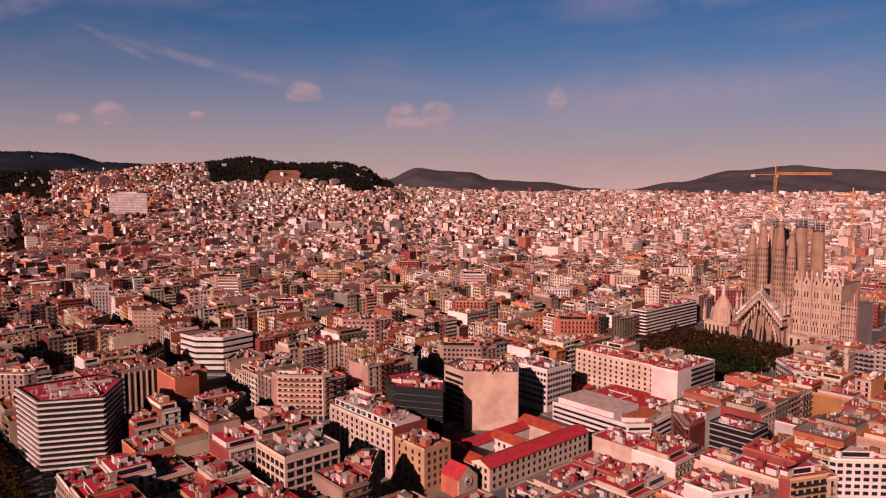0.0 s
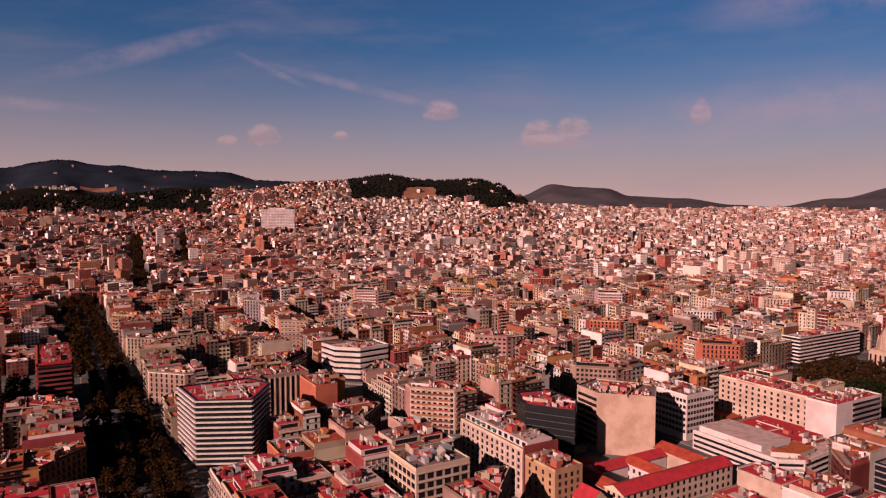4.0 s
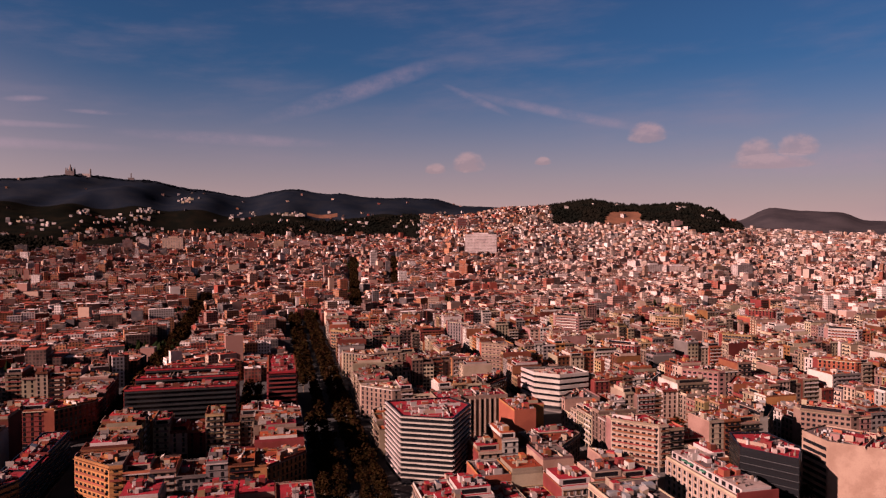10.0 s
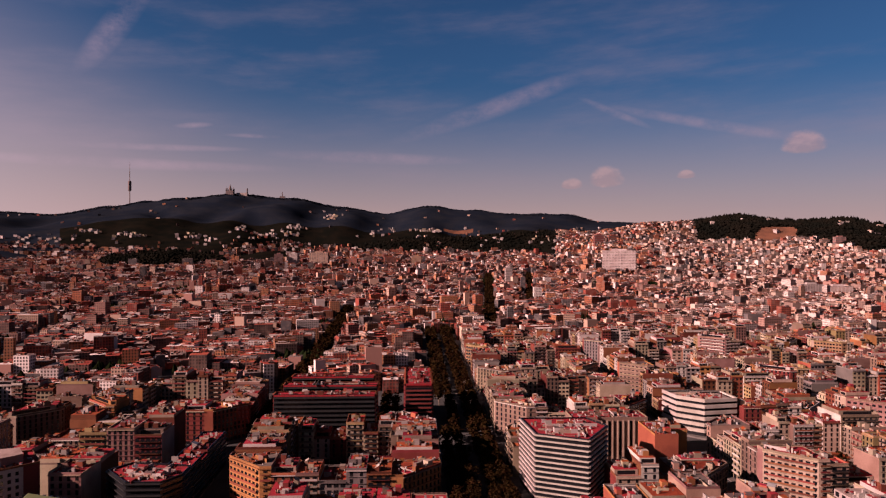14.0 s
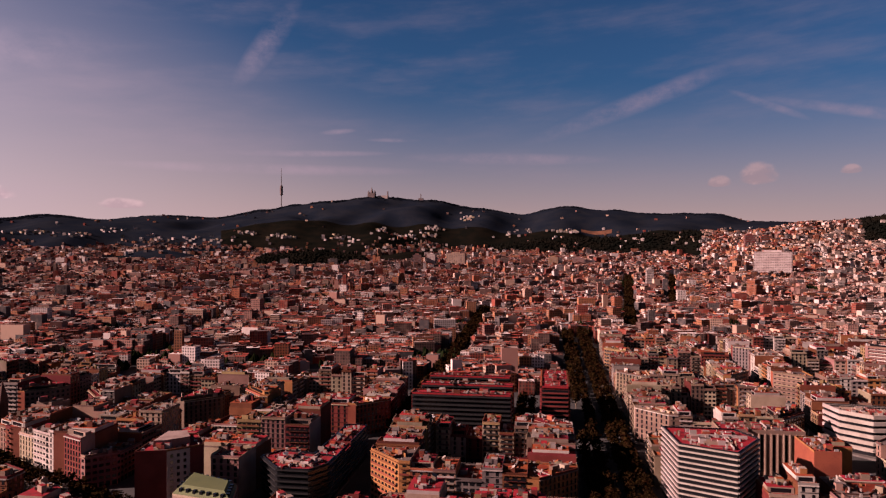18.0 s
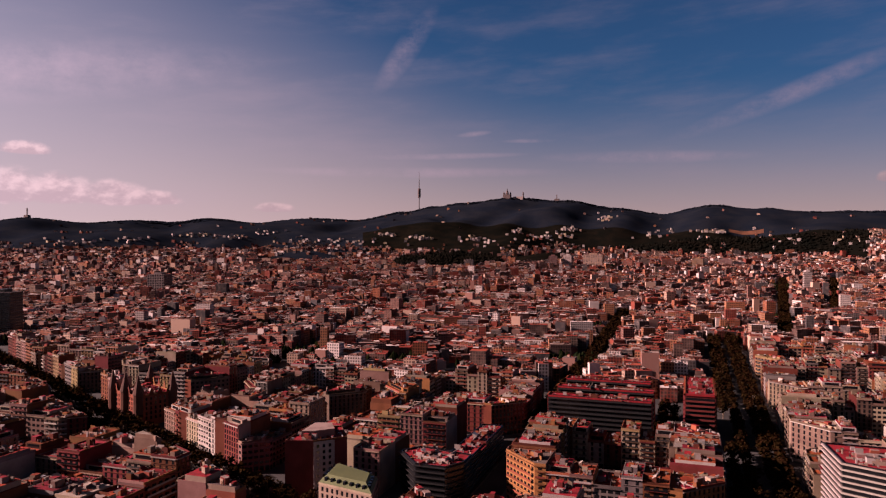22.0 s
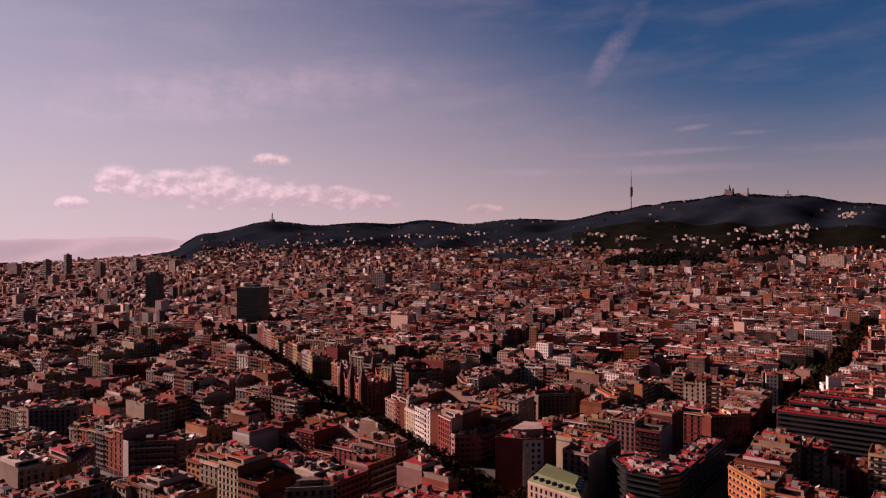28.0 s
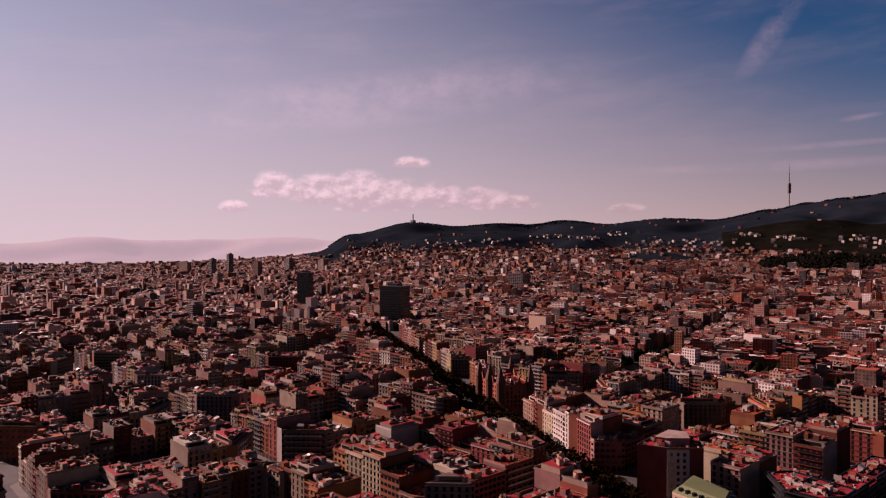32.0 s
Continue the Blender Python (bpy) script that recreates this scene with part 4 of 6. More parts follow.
# white gable and the long house behind it
poly = claim(rect(329, 279, 353, 309))
t, z0 = shell("office_building", "white framed office block with dark window bands", "office building", poly, 27, WHITE, GRAVEL, rng)
for i, (o, u, w, d) in enumerate(edges(poly)):
    pieces(t, "window", o, u, w, d, z0 + 4, z0 + 26, max(4, int(d / 2.6)), 6, 1.9, 1.9, GLASS, 0.5)
banded("apartment_building", "long white block with continuous balcony bands beside the park", rect(552, 352, 640, 368), 25, 7, rng, tall=1.0, roof=PALEROOF)
banded("office_building", "small dark glazed office house", rect(330, 150, 347, 172), 22, 6, rng, band=GREY, glass=BLUEGLASS, out=0.3, tall=0.6, roof=GRAVEL)
poly = claim(rect(379, 219, 424, 237), 2)
t, z0 = shell("apartment_building", "apartment house with a blank white end wall", "building", poly, 29, WHITE, TERRACE, rng)
for i, (o, u, w, d) in enumerate(edges(poly)):
    if i in (0, 1):
        for r in range(8):
            b = Bag()
            b.fbox(o, u, w, d * 0.35, d * 0.97, 0, 1.0, z0 + 4 + r * 3.1, z0 + 5 + r * 3.1, GREY)
            b.fbox(o, u, w, d * 0.35, d * 0.97, 0, 0.08, z0 + 5 + r * 3.1, z0 + 6.6 + r * 3.1, GLASS)
            part("balcony_band", b, t)
poly = claim(rect(384, 237, 408, 300), 2)
t, z0 = shell("apartment_building", "long cream apartment house with regular windows", "building", poly, 28, CREAM, TERRACE, rng)
o, u, w, d = list(edges(poly))[3]
pieces(t, "window", o, u, w, d, z0 + 4, z0 + 27, 14, 7, 1.5, 1.7, GLASS)
# parallel slabs with red roofs
for k, (x0, y0, x1, y1) in enumerate(((-96, 497, -24, 509), (-95, 531, -24, 543), (-94, 565, -28, 577), (-3, 518, 17, 587))):
    poly = claim(rect(x0, y0, x1, y1), 11)
    t, z0 = shell("apartment_slab", "long slab with a red roof and continuous balconies", "apartment building", poly, 34 if k < 3 else 37, BRICK, TERRACE, rng, z0=0)
    tagged(t, group="slabs round a court")
    # near-black bands on three slabs stand in for shade on their fronts
    for s in range(10):
        b = Bag()
        for i, (o, u, w, d) in enumerate(edges(poly)):
            if d > 15:
                b.fbox(o, u, w, 0.5, d - 0.5, 0, 1.2, 3.5 + s * 3.2, 4.5 + s * 3.2, RAIL if k < 3 else BRICK)
                b.fbox(o, u, w, 0.5, d - 0.5, 0, 0.08, 4.5 + s * 3.2, 6.4 + s * 3.2, GLASS)
        part("balcony_band", b, t)
    b = Bag()
    x, y = middle(poly)
    for i, (o, u, w, d) in enumerate(edges(poly)):
        b.fbox(o, u, w, -0.8, d + 0.8, -0.5, 0.8, 33.6 if k < 3 else 36.6, 34.7 if k < 3 else 37.7, TILE)
    part("roof_edge", b, t)
# mansard in green metal
poly = claim([(-144, 305), (-151, 327), (-182, 339), (-177, 312)], 2)
t, z0 = shell("apartment_building", "stone apartment house with a green metal mansard roof", "building", poly, 21, CREAM, GRAVEL, rng, huts=False)
for i, (o, u, w, d) in enumerate(edges(poly)):
    pieces(t, "window", o, u, w, d, z0 + 3.5, z0 + 20.5, max(2, int(d / 3.2)), 5, 1.3, 2.2, GLASS)
up = inset(poly, [4] * 4)
b = Bags()
for (p, q), (r_, s_) in zip(zip(poly, poly[1:] + poly[:1]), zip(up, up[1:] + up[:1])):
    b["mansard"].face([(*p, z0 + 22), (*q, z0 + 22), (*s_, z0 + 25.5), (*r_, z0 + 25.5)], GREENROOF)
b["mansard_deck"].face([(*p, z0 + 25.5) for p in up], GREENROOF)
for i, (o, u, w, d) in enumerate(edges(inset(poly, [2] * 4))):
    for k in range(int(d / 4)):
        b["dormer"].fbox(o, u, w, 4 * k + 1.5, 4 * k + 3, -1, 0.9, z0 + 22.6, z0 + 24.6, GLASS)
add_parts(b, t)
# corner block with dark glazed bands, in two wings
banded("apartment_building", "corner block with dark glazed bands and planted terraces", [(-158, 374), (-141, 354), (-124, 354), (-117, 366), (-117, 380), (-150, 386)], 22, 6, rng, band=RAIL, glass=BLUEGLASS, out=1.2, tall=0.5, roof=TERRACE)
banded("apartment_building", "narrow dark glazed wing along the side street", rect(-131, 381, -117, 451), 21, 6, rng, band=RAIL, glass=BLUEGLASS, out=0.6, tall=0.5)
poly = claim([(-213, 338), (-198, 343), (-184, 357), (-198, 377), (-217, 370)], 2)
t, z0 = shell("apartment_building", "dark pink corner house with a white glazed front", "building", poly, 32, BRICK, TERRACE, rng)
for i, (o, u, w, d) in enumerate(edges(poly)):
    if i == 1:
        b = Bag()
        b.fbox(o, u, w, 0.3, d * 0.62, 0, 0.25, z0, z0 + 32, WHITE)
        part("front_wall", b, t)
        pieces(t, "window", (o[0] + w[0] * 0.25, o[1] + w[1] * 0.25), u, w, d * 0.62, z0 + 4, z0 + 31, 3, 8, 1.5, 1.8, GLASS)
up = inset(poly, [6.5] * len(poly))
b = Bag()
b.prism(up, z0 + 32, z0 + 36.5, PINK, PALEROOF)
part("top_floor", b, t)
# house of pointed turrets
poly = claim([(-434, 438), (-396, 424), (-386, 450), (-426, 470)], 2)
t, z0 = shell("turreted_house", "brick house with pointed conical turrets at its corners", "building", poly, 23, RUST, TILE, rng)
for x, y in poly + [(-415, 431)]:
    b = Bag()
    b.cone(x, y, ((z0, 3.6), (z0 + 25, 3.6), (z0 + 25.2, 4.2), (z0 + 40, 0.2)), 10, SHUTTER)
    part("turret", b, t, "round turret with a steep cone")
for o, u, w, d in edges(poly):
    pieces(t, "window", o, u, w, d, z0 + 4, z0 + 22, max(3, int(d / 3.5)), 5, 1.4, 2.4, GLASS)
    b = Bag()
    for k in range(4):
        b.face([(o[0] + u[0] * d * (k + f) / 4 + w[0] * 0.2, o[1] + u[1] * d * (k + f) / 4 + w[1] * 0.2, z0 + zz) for f, zz in ((0.2, 23), (0.8, 23), (0.5, 30))], RUST)
    part("stepped_gable", b, t)


def high_rise(name, label, a, r, width, deep, z1, wall, glass, turn, floors, cols, caps=True, share=0.35):
    x, y = r * math.sin(radians(a)), r * math.cos(radians(a))
    z0 = level(x, y)
    c, s = math.cos(turn), math.sin(turn)
    poly = [(x + c * p * width / 2 - s * q * deep / 2, y + s * p * width / 2 + c * q * deep / 2) for p, q in ((-1, -1), (1, -1), (1, 1), (-1, 1))]
    KEEP.append(grown(poly, 8))
    t = thing(name, label, "tower", at=(x, y, z0))
    b = Bags()
    b["wall"].prism(poly, z0 - 5, z1, wall, GRAVEL)
    for o, u, w, d in edges(poly):
        n = max(2, int(cols * d / width))
        for k in range(floors):
            zb = z0 + (z1 - z0) * (k + 0.25) / floors
            for j in range(n):
                b["glazing"].fbox(o, u, w, d * (j + 0.5 - share) / n, d * (j + 0.5 + share) / n, 0, 0.15, zb, zb + (z1 - z0) * 0.55 / floors, glass)
    if caps:
        b["plant_room"].box(x, y, z1, width * 0.45, deep * 0.5, 4, wall, None, turn)
    add_parts(b, t)
    return t


high_rise("office_tower", "slim black glass office tower with pale edges", -58.9, 1360, 26, 17, 91.5, RAIL, BLUEGLASS, 0.42, 20, 2)
high_rise("office_tower", "broad dark grey office tower", -51.7, 1130, 40, 28, 78, RAIL, BLUEGLASS, 0.30, 16, 9)
high_rise("office_tower", "dark square office block", -41.5, 1600, 40, 30, 80, GREY, BLUEGLASS, 0.1, 13, 8)
high_rise("apartment_tower", "wide white slab tower with a grid of windows", 16.9, 1950, 88, 16, 124, VILLA, GREY, -0.35, 16, 22, share=0.36)
for a, r, wd, z1, wall, glass in ((-66.0, 2600, 20, 96, GREY, BLUEGLASS), (-64.7, 2700, 22, 112, GREY, BLUEGLASS), (-65.6, 2200, 34, 60, PALESTONE, BLUEGLASS), (-62.6, 2400, 26, 88, TAN, GREY),
                                  (-60.2, 2650, 44, 94, GREY, BLUEGLASS), (-67.3, 1250, 24, 44, GREY, BLUEGLASS), (-68.0, 3000, 60, 78, PALESTONE, GREY), (-57.5, 2500, 40, 92, TAN, GREY),
                                  (-10.5, 2200, 26, 108, PINK, GREY), (-9.3, 2210, 26, 110, WHITE, GREY), (-7.3, 2250, 60, 112, PALESTONE, GREY), (15.3, 2620, 34, 174, BRICK, GREY), (16.4, 2640, 40, 172, RUST, GREY), (31.4, 2640, 30, 158, TAN, GREY), (32.3, 2620, 34, 166, PINK, GREY), (33.3, 2650, 36, 156, TAN, GREY),
                                  (8.1, 1700, 16, 84, WHITE, GREY), (30.5, 1650, 46, 58, WHITE, GREY), (32.2, 1640, 52, 56, VILLA, PALESTONE), (35.2, 1660, 34, 58, OCHRE, GREY), (37.0, 1680, 44, 60, WHITE, GREY),
                                  (18.7, 2880, 34, 204, TAN, GREY), (19.7, 2900, 30, 210, RUST, GREY), (20.6, 2880, 36, 206, PINK, GREY), (21.6, 2920, 30, 212, TAN, GREY), (17.9, 2820, 36, 190, PINK, GREY),
                                  (-4.6, 2350, 30, 92, RUST, GREY), (-3.4, 2380, 34, 94, TAN, GREY), (-1.6, 2400, 40, 96, RUST, GREY), (0.6, 2420, 34, 98, OCHRE, GREY), (2.6, 2450, 38, 96, PINK, GREY), (4.6, 2500, 30, 100, RUST, GREY)):
    high_rise("apartment_tower", "far tower block standing above the roofs", a, r, wd, 18, z1, wall, glass, 0.15 * math.sin(a * 7), 12, 8)

# ---- the great church with its spires, behind a park ----
SX = 624.0  # its front looks down the x axis
church = thing("basilica", "huge sandstone church with clustered bell towers, half scaffolded", "church", at=(650, 265, 0))
claim(rect(604, 205, 705, 335), 6)


def spire(x, y, top, r, mat=STONE, slits=True):
    b = Bag()
    b.cone(x, y, ((0, r * 1.1), (top * 0.45, r * 1.04), (top * 0.66, r * 0.97), (top * 0.82, r * 0.80), (top * 0.93, r * 0.56), (top * 0.955, r * 0.42), (top * 0.97, r * 0.60), (top * 0.985, r * 0.5), (top, r * 0.16)), 14, mat)
    ob = part("bell_tower", b, church, "tall tapering stone bell tower")
    s = Bag()
    for k in range(14):
        a = 2 * math.pi * (k + 0.5) / 14
        for z in [top * (0.30 + 0.045 * n) for n in range(11)]:
            q = r * (1.05 - 0.10 * max(0, z / top - 0.35) / 0.31 - max(0, z / top - 0.66) * 1.0)
            u = (-math.sin(a), math.cos(a))
            w = (math.cos(a), math.sin(a))
            s.fbox((x + w[0] * q * 0.96, y + w[1] * q * 0.96), u, w, -0.3, 0.3, 0, 0.22, z, z + top * 0.026, GLASS)
    part("louvre", s, ob, kind="stuff")


for y, top, r in ((294.5, 103, 4.7), (284.5, 111, 5.0), (269.5, 111, 5.0), (259.5, 103, 4.7)):
    spire(SX + 8, y, top, r)
for y, top, r in ((312, 104, 4.4), (301, 112, 4.8), (288, 112, 5.0), (277, 106, 4.6)):
    spire(SX + 66, y, top, r, CARVED)
for x, y, top, r in ((SX + 36, 283, 110, 6.0), (SX + 36, 263, 111, 6.2), (SX + 38, 249, 108, 6.2)):
    b = Bag()
    b.cone(x, y, ((0, r), (top * 0.8, r * 0.9), (top, r * 0.7)), 12, STONE)
    part("tower_stub", b, church, "unfinished central tower in grey concrete")
    s = Bag()
    for k in range(3):
        s.cone(x, y, ((top - 5 + k * 2.4, r * 1.35), (top - 4.4 + k * 2.4, r * 1.35)), 12, GREY)
    for k in range(12):
        a = 2 * math.pi * k / 12
        s.box(x + r * 1.3 * math.cos(a), y + r * 1.3 * math.sin(a), top - 6, 0.35, 0.35, 9, METAL)
    part("scaffold", s, church)
b = Bags()
# transept behind the porch
b["transept"].prism(rect(SX + 4, 258, SX + 70, 296), -1, 44, STONE, GRAVEL)
b["transept"].gable([(SX + 4, 296), (SX + 4, 258), (SX + 70, 258), (SX + 70, 296)][1:] + [(SX + 4, 296)], 44, 54, CARVED, STONE)
# porch: leaning columns under a deep gable
for k in range(6):
    y0, y1 = 258 + k * 7.8, 261.5 + k * 6.4
    xb, xt = SX - 12, SX - 6
    zt = 20 + 17 * (1 - abs(k - 2.5) / 2.5)
    for j in range(10):
        f, g_ = j / 10, (j + 1) / 10
        b["leaning_column"].prism([(xb + (xt - xb) * f - .6, y0 + (y1 - y0) * f - .6), (xb + (xt - xb) * f + .6, y0 + (y1 - y0) * f - .6),
                                   (xb + (xt - xb) * f + .6, y0 + (y1 - y0) * f + .6), (xb + (xt - xb) * f - .6, y0 + (y1 - y0) * f + .6)], zt * f - 0.3, zt * g_, STONE)
for side, (ya, yb) in enumerate(((256.5, 277), (277, 297.5))):
    for j in range(12):
        f = (j + 0.5) / 12
        y = ya + (yb - ya) * f
        z = 19 + 23 * (f if side == 0 else 1 - f)
        b["porch_gable"].box(SX - 7, y, z, 12, 1.9, 2.6, CARVED)
        q = Bag()
        q.box(SX - 11, y, z + 2.2, 0.9, 0.9, 4.2, CARVED)
        part("gable_column", q, church)
        b["upper_gable"].box(SX - 8, y, z + 6.0, 9, 1.9, 2.0, WHITE)
b["porch_recess"].prism(rect(SX - 2, 259, SX + 4, 295), -1, 25, STONE, STONE)
for k in range(3):
    arch = Bag()
    for j in range(7):
        # pointed arch of narrowing courses
        hw = (3.4 if k == 1 else 2.5) * math.sqrt(max(0.05, 1 - (j / 7) ** 2))
        top_ = 17 if k == 1 else 12
        arch.fbox((SX - 2, 288 - k * 11), (0, -1), (-1, 0), -hw, hw, 0, 0.3, top_ * j / 7, top_ * (j + 1) / 7, GLASS)
    part("portal", arch, church, "dark pointed doorway")
b["rose_window"].fbox((SX + 4, 280), (0, -1), (-1, 0), 0, 5, 0, 0.3, 44, 50, GLASS)
# nave wall with its row of gables
ny0, ny1, nx = 217, 257, SX + 6
b["nave_wall"].prism(rect(nx, ny0, nx + 45, ny1), -1, 58, CARVED, GRAVEL)
for k in range(5):
    y = ny1 - 4 - k * 8.2
    b["nave_gable"].face([(nx - 0.4, y + 4, 56), (nx - 0.4, y - 4, 56), (nx - 0.4, y, 66)], CARVED)
    b["nave_gable"].face([(nx + 2.4, y - 4, 56), (nx + 2.4, y + 4, 56), (nx - 0.4, y, 66)], CARVED)
    b["nave_gable"].box(nx, y, 65, 1.2, 1.2, 3, WHITE)
    for z, hh, wd in ((16, 5, 0.7), (22, 3, 1.0), (28.5, 4, 0.6), (37, 4, 0.6), (46, 5, 0.9)):
        for off in (-2.2, 0, 2.2) if wd < 0.9 else (-1.2, 1.2):
            b["tall_window"].fbox((nx, y + off), (0, -1), (-1, 0), -wd / 2, wd / 2, 0, 0.15, z, z + hh, GLASS)
            b["window_arch"].fbox((nx, y + off), (0, -1), (-1, 0), -wd / 2 - 0.3, wd / 2 + 0.3, 0, 0.5, z + hh, z + hh + 0.6, CARVED)
    b["gable_window"].fbox((nx - 0.4, y), (0, -1), (-1, 0), -0.6, 0.6, 0, 0.2, 57.5, 60.5, GLASS)
    b["buttress"].box(nx - 0.6, y + 4.1, -1, 2.0, 1.3, 60, CARVED)
for z in (14, 26, 35, 44, 54):
    b["string_course"].fbox((nx, ny1), (0, -1), (-1, 0), 0, ny1 - ny0, 0, 0.9, z, z + 0.7, CARVED)
b["nave_annex"].prism(rect(nx - 9, ny0 + 2, nx, ny1 - 2), -1, 13, CARVED, PALEROOF)
for k in range(6):
    b["annex_window"].fbox((nx - 9, ny1 - 4 - k * 6), (0, -1), (-1, 0), 0, 2.2, 0, 0.1, 3, 10, GLASS)
# unfinished end in scaffolding
b["unfinished_end"].prism(rect(nx + 4, ny0 - 12, nx + 40, ny0), -1, 42, GREY, GRAVEL)
for k in range(7):
    b["end_pier"].box(nx + 1, ny0 - 12 + k * 2, -1, 1.4, 1.0, rng.uniform(34, 58), RUST if k % 3 == 0 else CARVED)
    b["end_scaffold"].box(nx + 0.5, ny0 - 6, 5 + k * 6, 3, 13, 0.4, METAL)
# domed vestry
b["vestry"].prism(rect(SX - 12, 304, SX + 12, 328), -1, 17, CARVED)
for k in range(6):
    b["vestry_window"].fbox((SX - 12, 327 - k * 4), (0, -1), (-1, 0), 0, 1.6, 0, 0.1, 3, 13, GLASS)
b["vestry_dome"].cone(SX, 316, ((17, 11), (24, 10), (30, 7.8), (36, 4.8), (40, 2), (43, 0.4)), 12, CARVED)
b["cloister"].prism(rect(SX - 12, 296, SX + 4, 305), -1, 14, STONE, TERRACE)
# open ribs under the porch gable
for side in (-1, 1):
    for j in range(9):
        f = j / 8
        y = 277 + side * (1.5 + 14 * math.sin(f * 1.5))
        b["porch_rib"].box(SX - 11.5, y, 33 - 27 * f, 1.3, 1.3, 5.0, CARVED, None, 0.3)
b["porch_crest"].cone(SX - 8, 277, ((42, 2.2), (50, 1.4), (53, 0.9), (58, 0.2)), 8, CARVED)
b["vestry_lantern"].cone(SX, 316, ((40, 1.8), (45, 1.5), (50, 0.2)), 8, WHITE)
for k in range(8):
    a = 2 * math.pi * (k + 0.5) / 8
    q = Bag()
    q.cone(SX + 9.5 * math.cos(a), 316 + 9.5 * math.sin(a), ((15, 2.0), (22, 1.5), (29, 0.2)), 6, CARVED)
    part("vestry_gable", q, church)
for k, v in b.items():
    part(k, v, church)


def pinnacle(x, y, z, tall, r, mat):
    """A slender finial with a swelling knop."""
    q = Bag()
    q.cone(x, y, ((z, r), (z + tall * 0.5, r * 0.8), (z + tall * 0.55, r * 1.25), (z + tall * 0.62, r * 0.9), (z + tall, r * 0.1)), 7, mat)
    part("pinnacle", q, church, "slender carved stone pinnacle")


for k in range(6):
    pinnacle(nx - 0.6, ny1 - k * 8.2, 58, 13, 1.0, CARVED)
    pinnacle(nx + 44, ny1 - k * 8.2, 56, 12, 1.0, CARVED)
for k in range(5):
    pinnacle(nx - 9, ny1 - 3 - k * 8.5, 12.5, 7, 0.9, CARVED)
for y in (256, 298):
    for x in (SX - 10, SX - 2, SX + 6):
        pinnacle(x, y, 30, 16, 1.4, CARVED)
for x, y in ((SX - 12, 304), (SX + 12, 304), (SX - 12, 328), (SX + 12, 328)):
    pinnacle(x, y, 16, 16, 1.6, CARVED)
for y, top in ((294.5, 103), (284.5, 111), (269.5, 111), (259.5, 103)):
    pinnacle(SX + 8, y, top - 1, 8, 1.2, WHITE)


def tower_crane(x, y, top, jib, back, heading, label):
    t = thing("tower_crane", label, "crane", at=(x, y, 0))
    b = Bags()
    for i in (-0.8, 0.8):
        for j in (-0.8, 0.8):
            b["mast"].box(x + i, y + j, 0, 0.22, 0.22, top, CRANE)
    for k in range(int(top / 2.5)):
        b["mast"].box(x, y, k * 2.5, 1.8, 1.8, 0.2, CRANE)
    b["cab"].box(x, y - 1.6, top - 2.5, 2.4, 2.2, 2.4, CRANE)
    c, s = math.cos(heading), math.sin(heading)
    for a0, a1, z in ((0, jib, top), (0, jib, top + 1.8), (-back, 0, top)):
        b["jib"].box(x + c * (a0 + a1) / 2, y + s * (a0 + a1) / 2, z, abs(a1 - a0), 0.5, 0.5, CRANE, None, heading)
    for k in range(int(jib / 2)):
        b["jib"].box(x + c * k * 2, y + s * k * 2, top, 0.25, 1.2, 2.0, CRANE, None, heading)
    b["peak"].box(x, y, top, 0.9, 0.9, 9, CRANE)
    b["counterweight"].box(x - c * back, y - s * back, top - 2.2, 3, 2, 2.6, WHITE, None, heading)
    add_parts(b, t)


tower_crane(664, 290, 152, 62, 24, radians(-28), "orange tower crane rising behind the church spires")
tower_crane(690, 232, 131, 20, 10, radians(60), "orange tower crane beside the unfinished church end")

# ---- hill-top landmarks ----
def polar(a, r):
    return r * math.sin(radians(a)), r * math.cos(radians(a))


x, y = polar(-21.4, 4400)
z = land(x, y)
t = thing("communications_tower", "thin lattice communications tower on the ridge", "tower", at=(x, y, z))
b = Bags()
b["shaft"].cone(x, y, ((z - 10, 3), (z + 190, 2.2)), 8, GREY)
b["platform_stack"].cone(x, y, ((z + 75, 7), (z + 79, 10), (z + 130, 10), (z + 134, 6)), 8, GREY)
b["mast"].cone(x, y, ((z + 190, 1.4), (z + 240, 0.7)), 6, GREY)
add_parts(b, t)
x, y = polar(-14.2, 4330)
z = land(x, y)
t = thing("hilltop_church", "domed church with spires on the highest hill", "church", at=(x, y, z))
b = Bags()
b["body"].box(x, y, z - 15, 44, 36, 37, GREY)
b["dome"].cone(x, y, ((z + 22, 12), (z + 35, 9), (z + 48, 4), (z + 62, 0.6)), 10, GREY)
for i, j in ((-20, -12), (20, -12), (-20, 12), (20, 12)):
    b["turret"].cone(x + i, y + j, ((z + 15, 3.5), (z + 30, 3), (z + 42, 0.4)), 8, GREY)
b["annex"].box(x + 70, y + 10, z - 20, 60, 25, 30, WHITE)
add_parts(b, t)
t = thing("water_tower", "slender tower beside the hilltop church", "tower", at=(x + 100, y, z))
b = Bag()
b.cone(x + 100, y, ((z - 20, 5), (z + 28, 4), (z + 33, 5), (z + 38, 0.5)), 8, GREY)
part("shaft", b, t)
for a, r, hh in ((-10.2, 4400, 26), (-50.2, 4560, 40), (25.4, 2980, 10)):
    x, y = polar(a, r)
    z = land(x, y)
    t = thing("hilltop_house", "small building on the ridge", "building", at=(x, y, z))
    b = Bag()
    b.box(x, y, z - 15, 30, 20, 15 + hh * 0.6, GREY)
    part("wall", b, t)
    b = Bag()
    b.box(x, y, z + hh * 0.6, 5, 5, hh, GREY)
    part("tower", b, t)

